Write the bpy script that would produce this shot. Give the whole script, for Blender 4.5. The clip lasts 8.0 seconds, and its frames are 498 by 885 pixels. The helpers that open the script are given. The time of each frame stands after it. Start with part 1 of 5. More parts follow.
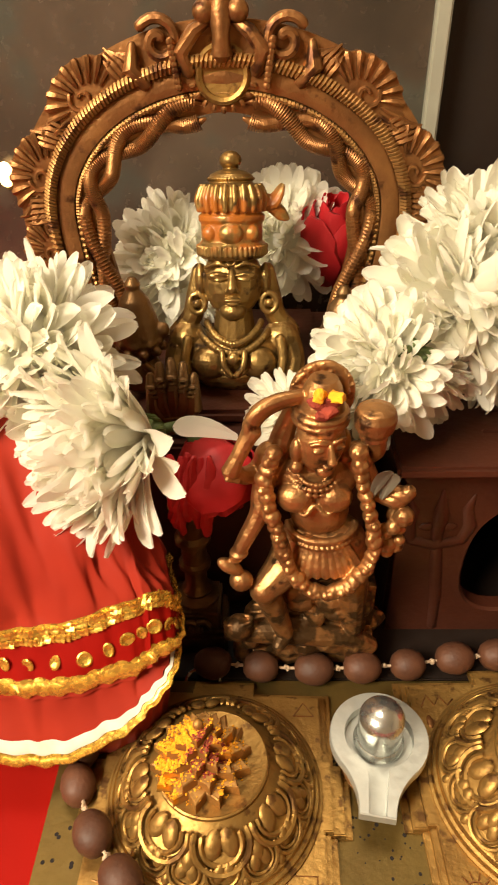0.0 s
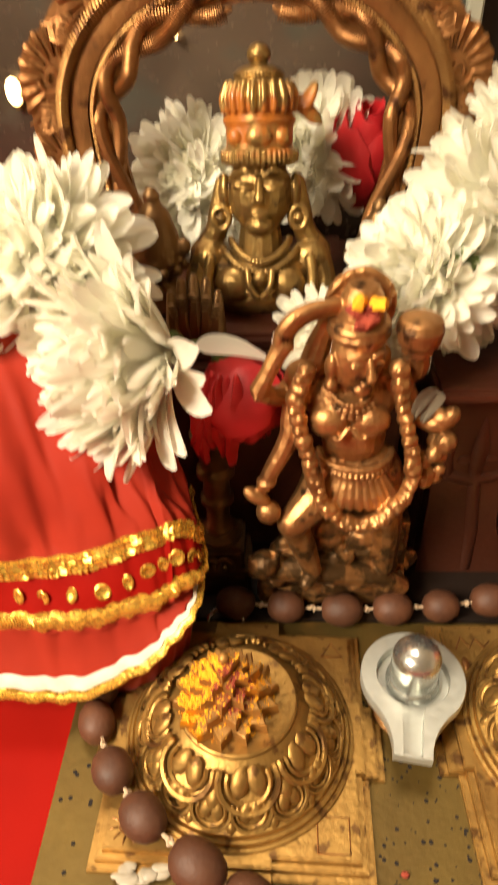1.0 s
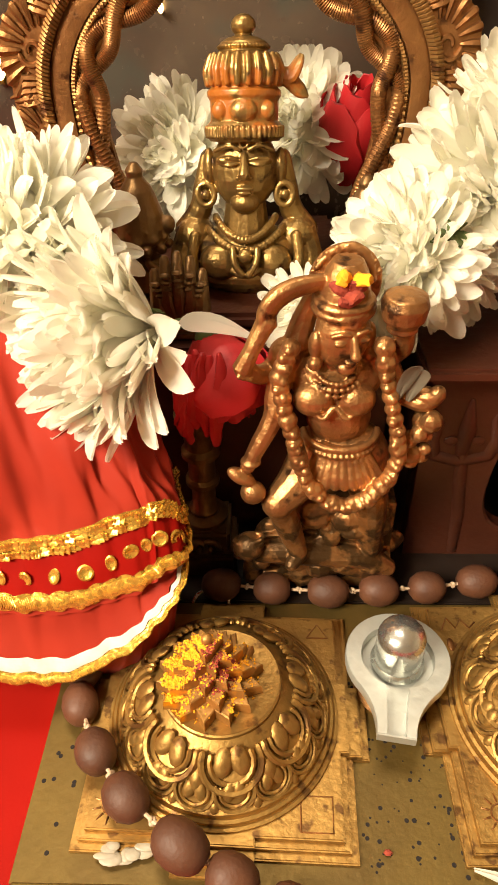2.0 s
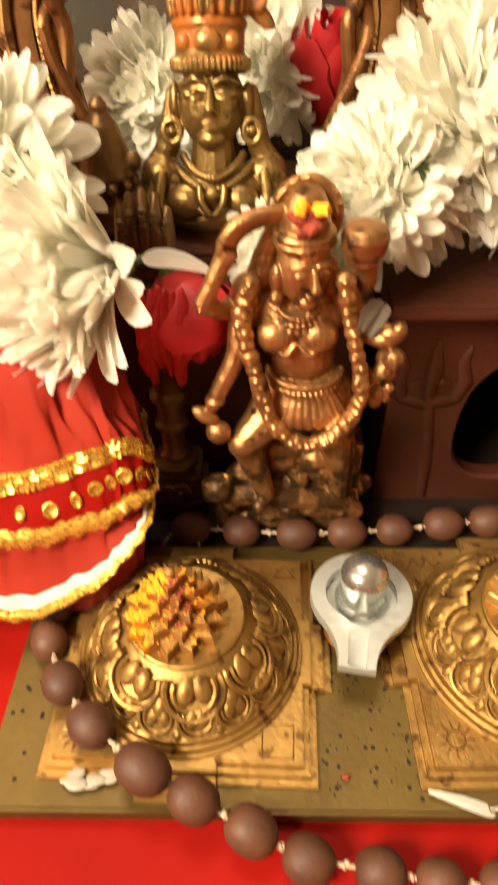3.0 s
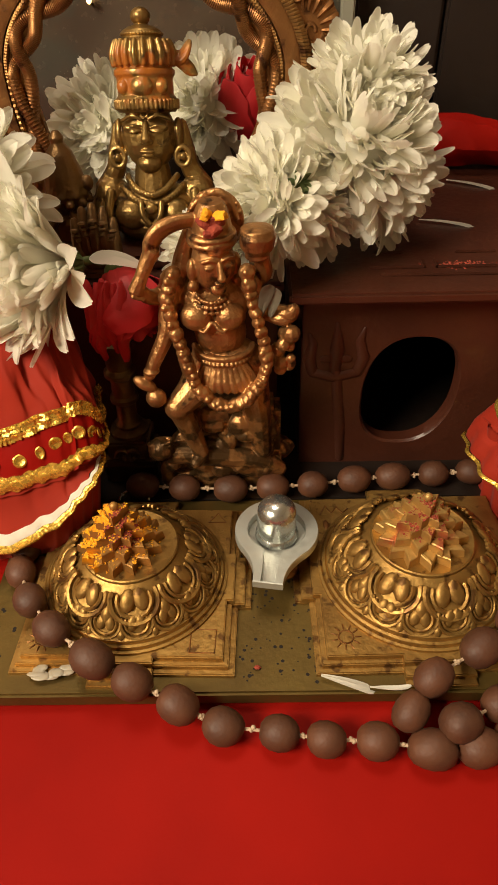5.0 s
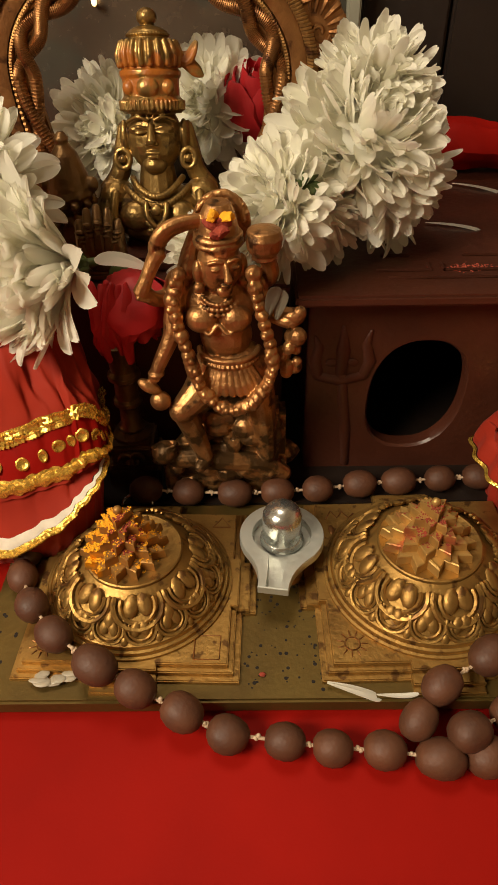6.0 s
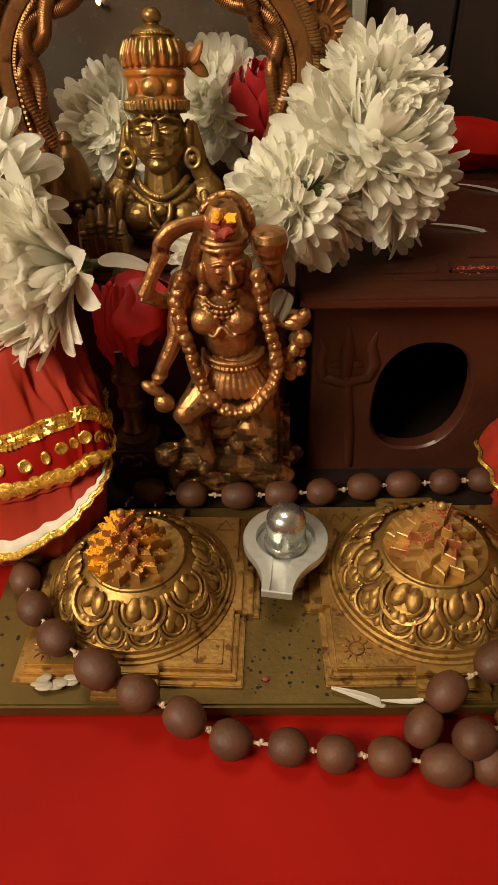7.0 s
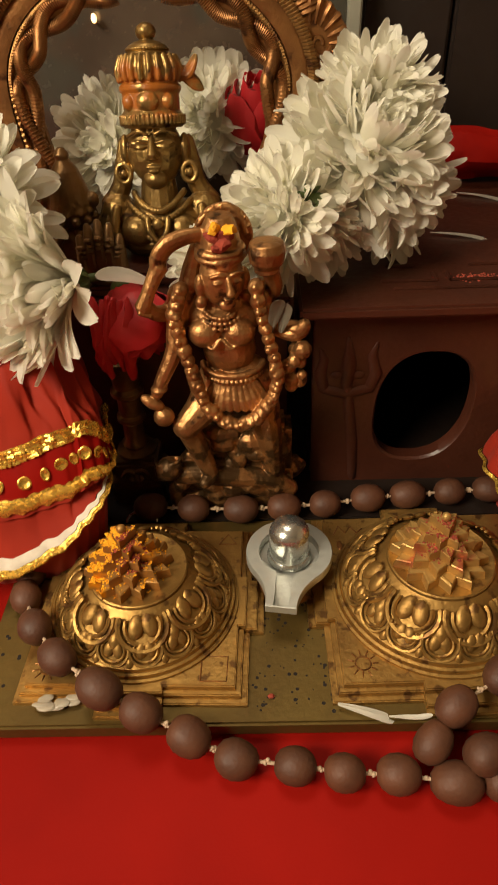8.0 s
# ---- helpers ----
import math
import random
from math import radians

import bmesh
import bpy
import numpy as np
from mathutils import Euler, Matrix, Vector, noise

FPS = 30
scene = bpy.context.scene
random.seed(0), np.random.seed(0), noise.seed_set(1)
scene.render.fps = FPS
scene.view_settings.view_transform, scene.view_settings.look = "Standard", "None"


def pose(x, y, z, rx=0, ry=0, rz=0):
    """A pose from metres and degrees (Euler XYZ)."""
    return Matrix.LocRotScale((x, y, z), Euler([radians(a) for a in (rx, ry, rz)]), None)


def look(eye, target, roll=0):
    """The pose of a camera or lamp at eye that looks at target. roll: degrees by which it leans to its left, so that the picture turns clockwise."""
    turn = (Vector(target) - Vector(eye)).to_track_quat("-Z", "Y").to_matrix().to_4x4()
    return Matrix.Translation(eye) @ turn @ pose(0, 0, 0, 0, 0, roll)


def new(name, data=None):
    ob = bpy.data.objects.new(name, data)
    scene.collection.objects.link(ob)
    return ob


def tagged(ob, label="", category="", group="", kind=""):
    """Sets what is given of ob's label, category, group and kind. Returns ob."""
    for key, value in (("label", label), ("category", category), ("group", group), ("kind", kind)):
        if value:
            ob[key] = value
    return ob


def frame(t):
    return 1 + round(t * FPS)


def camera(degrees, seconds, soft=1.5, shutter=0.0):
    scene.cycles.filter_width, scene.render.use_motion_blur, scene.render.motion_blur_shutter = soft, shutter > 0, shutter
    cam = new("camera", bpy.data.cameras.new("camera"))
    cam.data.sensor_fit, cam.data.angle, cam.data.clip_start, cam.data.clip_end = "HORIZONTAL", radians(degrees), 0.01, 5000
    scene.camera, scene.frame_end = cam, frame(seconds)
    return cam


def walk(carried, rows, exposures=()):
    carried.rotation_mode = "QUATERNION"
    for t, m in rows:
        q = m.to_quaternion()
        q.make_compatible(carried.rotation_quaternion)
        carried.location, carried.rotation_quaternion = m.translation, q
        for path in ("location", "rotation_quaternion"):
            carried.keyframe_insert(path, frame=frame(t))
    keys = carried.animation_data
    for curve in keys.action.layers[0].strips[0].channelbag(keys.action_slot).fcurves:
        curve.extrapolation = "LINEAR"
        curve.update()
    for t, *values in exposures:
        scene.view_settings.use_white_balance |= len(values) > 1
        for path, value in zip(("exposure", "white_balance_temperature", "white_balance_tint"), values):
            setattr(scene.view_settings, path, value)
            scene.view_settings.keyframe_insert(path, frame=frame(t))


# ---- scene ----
CM = 0.01


def cm(p):
    return tuple(CM * v for v in p)


cam = camera(41.1, 8.0, 1.5, 0.9)
# seconds, eye and target in centimetres, roll in degrees
PATH = [
    (0, (-1.55, -6.48, 19.60), (-1.94, 9.94, 8.18), -1.1),
    (0.5, (-1.59, -6.40, 19.30), (-2.35, 9.84, 7.65), -1.8),
    (1, (-2.01, -6.12, 17.93), (-2.76, 9.69, 5.71), -1.6),
    (1.2, (-1.90, -6.04, 17.53), (-2.73, 9.59, 5.08), -2.0),
    (2.5, (-1.67, -6.23, 17.73), (-2.06, 9.29, 5.13), -0.6),
    (3, (-1.05, -6.60, 17.11), (-1.39, 8.37, 3.85), -0.7),
    (3.5, (0.16, -7.48, 16.50), (0.40, 7.24, 2.97), 0.4),
    (3.8, (2.26, -8.47, 17.62), (1.68, 6.52, 4.40), -2.8),
    (4, (0.86, -9.27, 18.88), (0.50, 5.82, 5.76), -1.6),
    (4.1, (0.56, -9.82, 19.41), (-0.07, 5.31, 6.35), -2.5),
    (4.5, (1.43, -11.66, 19.00), (1.07, 3.98, 6.53), -1.9),
    (5, (1.07, -10.81, 18.40), (0.85, 4.53, 5.57), -1.4),
    (6.5, (0.89, -10.61, 18.21), (0.64, 4.87, 5.54), -1.1),
    (7, (0.87, -10.48, 18.22), (0.56, 4.94, 5.49), -1.2),
    (7.5, (0.88, -10.39, 18.06), (0.38, 5.07, 5.38), -2.0),
    (8, (0.95, -10.31, 18.07), (0.53, 5.36, 5.64), -2.4),
]
EXPOSURES = [(0.0, 0.08), (1.0, 0.20), (2.5, 0.38), (4.2, 0.40), (4.5, -0.06), (5.0, -0.52), (6.5, -0.74), (8.0, -0.70)]
walk(cam, [(t, look(cm(eye), cm(target), roll)) for t, eye, target, roll in PATH], EXPOSURES)

# ---- light ----
world = bpy.data.worlds.new("room_air")
scene.world = world
world.use_nodes = True
world.node_tree.nodes["Background"].inputs[0].default_value = (1.0, 0.74, 0.45, 1)
world.node_tree.nodes["Background"].inputs[1].default_value = 0.12


def area_lamp(name, eye, target, size, watts, colour):
    data = bpy.data.lights.new(name, "AREA")
    data.shape, data.size, data.energy, data.color = "DISK", size, watts, colour
    ob = new(name, data)
    ob.matrix_world = look(eye, target)
    return ob


# unseen overhead lamp, added as soft fill
area_lamp("ceiling_lamp_light", (-0.20, 0.30, 1.62), (0.0, 0.05, 0.05), 0.5, 11.0, (1.0, 0.84, 0.63))
area_lamp("standing_lamp_light", (-0.56, -0.44, 0.68), (0.0, 0.08, 0.06), 0.42, 19.5, (1.0, 0.84, 0.62))


# ---- materials ----
def material(name, colour, rough=0.5, metal=0.0, second=None, scale=40.0, amount=0.5, bump=0.2, bump_scale=300.0,
             sheen=0.0, subsurface=0.0, translucent=0.0, coat=0.0, rough_var=0.15, stain=None, stain_scale=60.0, stain_cut=0.6,
             random_value=0.0, spec=0.5, smear_shade=None, smear_shade_z=(0.0, 1.0), smear_shade_metal=0.0):
    """Noise at two scales for colour, roughness and fine relief; optional stains with a shape of their own."""
    m = bpy.data.materials.new(name)
    m.use_nodes = True
    t = m.node_tree
    n, l = t.nodes, t.links
    b = n["Principled BSDF"]
    co = n.new("ShaderNodeTexCoord")
    big = n.new("ShaderNodeTexNoise")
    big.inputs["Scale"].default_value, big.inputs["Detail"].default_value = scale, 5.0
    fine = n.new("ShaderNodeTexNoise")
    fine.inputs["Scale"].default_value, fine.inputs["Detail"].default_value = bump_scale, 4.0
    for tex in (big, fine):
        l.new(co.outputs["Object"], tex.inputs["Vector"])
    ramp = n.new("ShaderNodeValToRGB")
    ramp.color_ramp.elements[0].position, ramp.color_ramp.elements[1].position = 0.5 - 0.3 * amount, 0.5 + 0.3 * amount
    ramp.color_ramp.elements[0].color = (*(second or tuple(0.6 * c for c in colour)), 1)
    ramp.color_ramp.elements[1].color = (*colour, 1)
    l.new(big.outputs["Fac"], ramp.inputs["Fac"])
    last = ramp.outputs["Color"]
    if stain:
        spot = n.new("ShaderNodeTexNoise")
        spot.inputs["Scale"].default_value, spot.inputs["Detail"].default_value = stain_scale, 6.0
        l.new(co.outputs["Object"], spot.inputs["Vector"])
        cut = n.new("ShaderNodeValToRGB")
        cut.color_ramp.elements[0].position, cut.color_ramp.elements[1].position = stain_cut, stain_cut + 0.08
        l.new(spot.outputs["Fac"], cut.inputs["Fac"])
        mix = n.new("ShaderNodeMix")
        mix.data_type = "RGBA"
        mix.inputs[7].default_value = (*stain, 1)
        l.new(cut.outputs["Color"], mix.inputs[0])
        l.new(last, mix.inputs[6])
        last = mix.outputs[2]
    if smear_shade:
        # smeared powder or painted shade over a thing's height, with a ragged edge
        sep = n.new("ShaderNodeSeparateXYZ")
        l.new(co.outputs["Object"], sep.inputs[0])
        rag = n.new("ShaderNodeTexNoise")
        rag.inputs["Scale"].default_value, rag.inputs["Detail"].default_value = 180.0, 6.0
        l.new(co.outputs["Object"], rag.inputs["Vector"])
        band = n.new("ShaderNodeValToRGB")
        lo, hi = smear_shade_z
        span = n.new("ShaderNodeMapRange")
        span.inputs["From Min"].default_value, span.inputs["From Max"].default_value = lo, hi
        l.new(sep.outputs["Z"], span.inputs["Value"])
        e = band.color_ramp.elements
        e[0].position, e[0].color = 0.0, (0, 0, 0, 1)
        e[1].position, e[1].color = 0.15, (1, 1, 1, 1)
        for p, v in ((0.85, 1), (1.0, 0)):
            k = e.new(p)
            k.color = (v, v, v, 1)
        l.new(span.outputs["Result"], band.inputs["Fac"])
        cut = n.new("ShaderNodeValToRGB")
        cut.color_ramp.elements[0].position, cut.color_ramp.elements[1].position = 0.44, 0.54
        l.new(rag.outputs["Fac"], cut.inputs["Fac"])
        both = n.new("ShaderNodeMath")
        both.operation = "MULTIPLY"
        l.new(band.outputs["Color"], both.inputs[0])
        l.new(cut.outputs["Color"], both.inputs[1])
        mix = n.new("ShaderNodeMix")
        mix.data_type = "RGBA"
        mix.inputs[7].default_value = (*smear_shade, 1)
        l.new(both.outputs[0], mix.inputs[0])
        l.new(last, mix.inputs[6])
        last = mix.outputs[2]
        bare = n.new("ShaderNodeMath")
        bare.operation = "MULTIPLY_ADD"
        bare.inputs[1].default_value, bare.inputs[2].default_value = smear_shade_metal - metal, metal
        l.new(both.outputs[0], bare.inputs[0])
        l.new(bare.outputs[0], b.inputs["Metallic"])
    if random_value:
        info = n.new("ShaderNodeObjectInfo")
        span = n.new("ShaderNodeMapRange")
        span.inputs["To Min"].default_value, span.inputs["To Max"].default_value = 1 - random_value, 1 + random_value
        l.new(info.outputs["Random"], span.inputs["Value"])
        hsv = n.new("ShaderNodeHueSaturation")
        l.new(span.outputs["Result"], hsv.inputs["Value"])
        l.new(last, hsv.inputs["Color"])
        last = hsv.outputs["Color"]
    l.new(last, b.inputs["Base Color"])
    r = n.new("ShaderNodeMapRange")
    r.inputs["To Min"].default_value, r.inputs["To Max"].default_value = max(0.02, rough - rough_var), min(1.0, rough + rough_var)
    l.new(fine.outputs["Fac"], r.inputs["Value"])
    l.new(r.outputs["Result"], b.inputs["Roughness"])
    b.inputs["Metallic"].default_value = metal
    b.inputs["Specular IOR Level"].default_value = spec
    b.inputs["Coat Weight"].default_value = coat
    b.inputs["Sheen Weight"].default_value = sheen
    if subsurface:
        b.inputs["Subsurface Weight"].default_value = subsurface
        b.inputs["Subsurface Radius"].default_value = (0.004, 0.003, 0.002)
        b.inputs["Subsurface Scale"].default_value = 1.0
    if bump:
        k = n.new("ShaderNodeBump")
        k.inputs["Strength"].default_value, k.inputs["Distance"].default_value = bump, 0.0006
        l.new(fine.outputs["Fac"], k.inputs["Height"])
        l.new(k.outputs["Normal"], b.inputs["Normal"])
    if translucent:
        tr = n.new("ShaderNodeBsdfTranslucent")
        l.new(last, tr.inputs["Color"])
        mixs = n.new("ShaderNodeMixShader")
        mixs.inputs[0].default_value = translucent
        l.new(b.outputs[0], mixs.inputs[1])
        l.new(tr.outputs[0], mixs.inputs[2])
        l.new(mixs.outputs[0], n["Material Output"].inputs["Surface"])
    return m


BRASS = material("aged_brass", (0.47, 0.285, 0.08), 0.47, 0.80, (0.23, 0.125, 0.035), 90, 1.0, 0.35, 600, stain=(0.15, 0.075, 0.024), stain_scale=240, stain_cut=0.58)
BRASS_PALE = material("pale_brass_plate", (0.175, 0.118, 0.030), 0.5, 0.7, (0.11, 0.07, 0.02), 45, 0.9, 0.2, 500)
BRASS_DARK = material("dark_brass", (0.40, 0.19, 0.065), 0.42, 0.8, (0.17, 0.07, 0.025), 90, 0.95, 0.5, 450, stain=(0.09, 0.035, 0.015), stain_scale=160, stain_cut=0.60)
ARCH_RING = material("worn_brass_ring", (0.52, 0.30, 0.10), 0.48, 0.8, (0.26, 0.12, 0.04), 60, 1.0, 0.5, 450, stain=(0.13, 0.055, 0.022), stain_scale=140, stain_cut=0.58)
DARK_BRONZE = material("dark_bronze", (0.25, 0.145, 0.060), 0.42, 0.8, (0.11, 0.06, 0.026), 110, 0.9, 0.6, 420)
# dark lower band puts patina and the statue base's shade into the copper
COPPER = material("copper_bronze", (0.60, 0.315, 0.12), 0.42, 0.85, (0.20, 0.09, 0.033), 120, 0.9, 0.8, 420, stain=(0.09, 0.045, 0.02), stain_scale=170, stain_cut=0.60, smear_shade=(0.09, 0.048, 0.018), smear_shade_z=(0.000, 0.050), smear_shade_metal=0.7)
BUST = material("bust_brass", (0.46, 0.30, 0.10), 0.36, 0.85, (0.17, 0.10, 0.035), 110, 0.95, 0.5, 450, stain=(0.07, 0.04, 0.02), stain_scale=170, stain_cut=0.60, smear_shade=(0.34, 0.105, 0.014), smear_shade_z=(0.043, 0.062))
BRASS_YELLOW = material("brass_with_turmeric", (0.46, 0.25, 0.06), 0.48, 0.6, (0.24, 0.11, 0.035), 90, 1.0, 0.4, 600, stain=(0.86, 0.36, 0.012), stain_scale=85, stain_cut=0.57)
BRASS_RED = material("brass_with_kumkum", (0.58, 0.37, 0.12), 0.45, 0.65, (0.34, 0.20, 0.06), 90, 1.0, 0.4, 600, stain=(0.40, 0.13, 0.055), stain_scale=120, stain_cut=0.56)
SILVER = material("silver_metal", (0.66, 0.68, 0.66), 0.24, 0.92, (0.55, 0.56, 0.53), 60, 0.8, 0.08, 500)
SILVER_DULL = material("dull_silver", (0.63, 0.66, 0.62), 0.42, 0.7, (0.50, 0.52, 0.48), 60, 0.8, 0.15, 500)
WOOD = material("brown_painted_wood", (0.076, 0.021, 0.010), 0.40, 0.0, (0.038, 0.011, 0.006), 35, 0.9, 0.35, 420)
RED_SATIN = material("red_satin", (0.33, 0.008, 0.004), 0.55, 0.0, (0.21, 0.005, 0.003), 14, 0.9, 0.05, 1500, spec=0.07)
RED_NET = material("red_net_fabric", (0.40, 0.034, 0.015), 0.60, 0.0, (0.27, 0.020, 0.010), 40, 1.0, 0.10, 4000, translucent=0.12, spec=0.12, sheen=0.05)
GOLD = material("gold_trim", (0.85, 0.57, 0.10), 0.27, 0.72, (0.52, 0.30, 0.05), 700, 0.8, 0.5, 700)
WHITE_CLOTH = material("white_cotton", (0.78, 0.73, 0.62), 0.8, 0.0, (0.66, 0.60, 0.50), 200, 0.6, 0.2, 1500)
BEAD = material("brown_seed_bead", (0.115, 0.042, 0.018), 0.60, 0.0, (0.062, 0.022, 0.010), 120, 0.9, 0.25, 900, random_value=0.18)
THREAD = material("pale_thread", (0.60, 0.46, 0.32), 0.9, 0.0, (0.45, 0.32, 0.2), 400, 0.8, 0.3, 1500)
PETAL = material("white_petal", (0.94, 0.925, 0.84), 0.6, 0.0, (0.90, 0.885, 0.77), 80, 0.8, 0.06, 500, translucent=0.48, random_value=0.04, spec=0.2)
WILTED = material("wilted_petal", (0.26, 0.24, 0.18), 0.6, 0.0, (0.17, 0.15, 0.11), 80, 0.8, 0.15, 500, translucent=0.3, spec=0.2)
CALYX = material("green_calyx", (0.10, 0.14, 0.035), 0.6, 0.0, (0.05, 0.08, 0.02), 150, 0.8, 0.2, 600)
ROSE = material("red_rose_petal", (0.60, 0.020, 0.026), 0.55, 0.0, (0.42, 0.011, 0.016), 90, 0.9, 0.25, 500, translucent=0.15)
TURMERIC = material("turmeric_powder", (0.90, 0.50, 0.015), 0.95, 0.0, (0.78, 0.28, 0.01), 250, 0.9, 0.8, 900)
KUMKUM = material("kumkum_powder", (0.34, 0.055, 0.025), 0.95, 0.0, (0.22, 0.03, 0.018), 250, 0.9, 0.8, 900)
WAX = material("white_wax", (0.36, 0.31, 0.23), 0.4, 0.0, (0.4, 0.34, 0.25), 150, 0.8, 0.3, 600, subsurface=0.2)
DARK = material("dark_cabinet_wood", (0.018, 0.010, 0.007), 0.5, 0.0, (0.010, 0.006, 0.004), 8, 0.9, 0.2, 200)
# near black: the shade inside hollows, put into the colour
HOLLOW_SHADE = material("dark_hollow", (0.012, 0.007, 0.005), 0.9, 0.0, (0.008, 0.005, 0.004), 30, 0.8, 0.2, 300)
PANEL = material("tarnished_mirror_panel", (0.21, 0.150, 0.108), 0.24, 0.55, (0.06, 0.050, 0.040), 13, 0.8, 0.05, 200, stain=(0.12, 0.115, 0.092), stain_scale=22, stain_cut=0.56)
EDGE = material("pale_panel_edge", (0.42, 0.42, 0.34), 0.4, 0.2, (0.34, 0.33, 0.26), 40, 0.8, 0.1, 300)
WALL = material("warm_wall_paint", (0.76, 0.67, 0.52), 0.9, 0.0, (0.71, 0.61, 0.46), 4, 0.8, 0.1, 80)


# ---- mesh helpers: all lengths in centimetres ----
def mesh_object(name, bm, mat, smooth=True):
    bmesh.ops.scale(bm, vec=(CM, CM, CM), verts=bm.verts)
    me = bpy.data.meshes.new(name)
    bm.normal_update()
    bm.to_mesh(me)
    bm.free()
    me.materials.append(mat)
    if smooth:
        me.shade_smooth()
        me.set_sharp_from_angle(angle=radians(38))
    return new(name, me)


def part(name, bm, mat, parent, label="", smooth=True):
    ob = mesh_object(name, bm, mat, smooth)
    ob.parent = parent
    if label:
        ob["label"] = label
    return ob


def twin(ob, m, parent=None):
    """Another object on the same mesh at the pose m."""
    c = new(ob.name.split(".")[0], ob.data)
    c.parent = parent or ob.parent
    c.matrix_basis = m
    return c


def base(name, m, label, category, group=""):
    ob = new(name)
    ob.empty_display_size = 0.01
    ob.matrix_basis = m
    return tagged(ob, label, category, group)


def at(x, y, z, rx=0, ry=0, rz=0):
    return pose(x * CM, y * CM, z * CM, rx, ry, rz)


def grid_faces(bm, rows, close_u=False, cap=False):
    vs = [[bm.verts.new(p) for p in r] for r in rows]
    n = len(vs[0])
    for a, b in zip(vs, vs[1:]):
        for i in range(n if close_u else n - 1):
            j = (i + 1) % n
            bm.faces.new((a[i], a[j], b[j], b[i]))
    if cap:
        bm.faces.new(vs[0][::-1])
        bm.faces.new(vs[-1])
    return vs


def revolve(bm, profile, segs=48, centre=(0, 0, 0)):
    rows = []
    for r, z in profile:
        r = max(r, 1e-4)
        rows.append([(centre[0] + r * math.cos(2 * math.pi * i / segs), centre[1] + r * math.sin(2 * math.pi * i / segs), centre[2] + z)
                     for i in range(segs)])
    grid_faces(bm, rows, True, True)
    return bm


def ball(bm, c, r, m=None, u=20, v=12):
    """An ellipsoid with the half axes r at c, turned by m."""
    if not hasattr(r, "__len__"):
        r = (r, r, r)
    m = m or Matrix.Identity(3)
    rows = []
    for j in range(v + 1):
        p = math.pi * (j / v) if 0 < j < v else (0.02 if j == 0 else math.pi - 0.02)
        row = []
        for i in range(u):
            q = 2 * math.pi * i / u
            d = Vector((r[0] * math.sin(p) * math.cos(q), r[1] * math.sin(p) * math.sin(q), -r[2] * math.cos(p)))
            row.append(Vector(c) + m @ d)
        rows.append(row)
    grid_faces(bm, rows, True, True)
    return bm


def tube(bm, pts, radii, u=10, flat=1.0):
    """A tube along points; radii: one number or one a point. Rounded ends."""
    pts = [Vector(p) for p in pts]
    n = len(pts)
    if not hasattr(radii, "__len__"):
        radii = [radii] * n
    rows, side = [], None
    for i, p in enumerate(pts):
        d = (pts[min(i + 1, n - 1)] - pts[max(i - 1, 0)]).normalized()
        if side is None:
            side = d.orthogonal().normalized()
        side = (side - d * side.dot(d)).normalized()
        other = d.cross(side)
        ring = lambda c, r: [c + side * r * math.cos(2 * math.pi * k / u) + other * r * flat * math.sin(2 * math.pi * k / u) for k in range(u)]
        if i == 0:
            rows.append(ring(p - d * radii[0] * 0.6, radii[0] * 0.55))
        rows.append(ring(p, radii[i]))
        if i == n - 1:
            rows.append(ring(p + d * radii[-1] * 0.6, radii[-1] * 0.55))
    grid_faces(bm, rows, True, True)
    return bm


def limb(bm, pts, radii, u=16, flat=1.0):
    """A tube along a smooth curve through the points."""
    pts = [Vector(p) for p in pts]
    n = len(pts)
    if not hasattr(radii, "__len__"):
        radii = [radii] * n
    out, rad = [], []
    for i in range(n - 1):
        a, b, c, d = pts[max(i - 1, 0)], pts[i], pts[i + 1], pts[min(i + 2, n - 1)]
        for q in range(5):
            t = q / 5
            out.append(0.5 * ((2 * b) + (c - a) * t + (2 * a - 5 * b + 4 * c - d) * t * t + (3 * b - a - 3 * c + d) * t ** 3))
            rad.append(radii[i] + (radii[i + 1] - radii[i]) * t)
    return tube(bm, out + [pts[-1]], rad + [radii[-1]], max(u, 10), flat)


def block(bm, lo, hi, bevel=0.0, m=None):
    made = bmesh.ops.create_cube(bm, size=1.0)["verts"]
    lo, hi = Vector(lo), Vector(hi)
    for v in made:
        v.co = Vector((lo[k] + (v.co[k] + 0.5) * (hi[k] - lo[k]) for k in range(3)))
    if bevel:
        edges = list({e for v in made for e in v.link_edges})
        made = bmesh.ops.bevel(bm, geom=edges, offset=bevel, segments=2, affect="EDGES")["verts"]
    if m:
        bmesh.ops.transform(bm, matrix=m, verts=made)
    return bm


def prism(bm, outline, z0, z1, top=1.0, centre=(0, 0)):
    """An outline pulled up from z0 to z1; top scales the upper outline about the centre."""
    lo = [bm.verts.new((x, y, z0)) for x, y in outline]
    hi = [bm.verts.new((centre[0] + (x - centre[0]) * top, centre[1] + (y - centre[1]) * top, z1)) for x, y in outline]
    n = len(lo)
    for i in range(n):
        bm.faces.new((lo[i], lo[(i + 1) % n], hi[(i + 1) % n], hi[i]))
    bm.faces.new(hi)
    bm.faces.new(lo[::-1])
    return bm


# ---- room ----
def slab(name, lo, hi, mat, label, category, kind="structure", bevel=0.0):
    return tagged(mesh_object(name, block(bmesh.new(), lo, hi, bevel), mat), label, category, kind=kind)


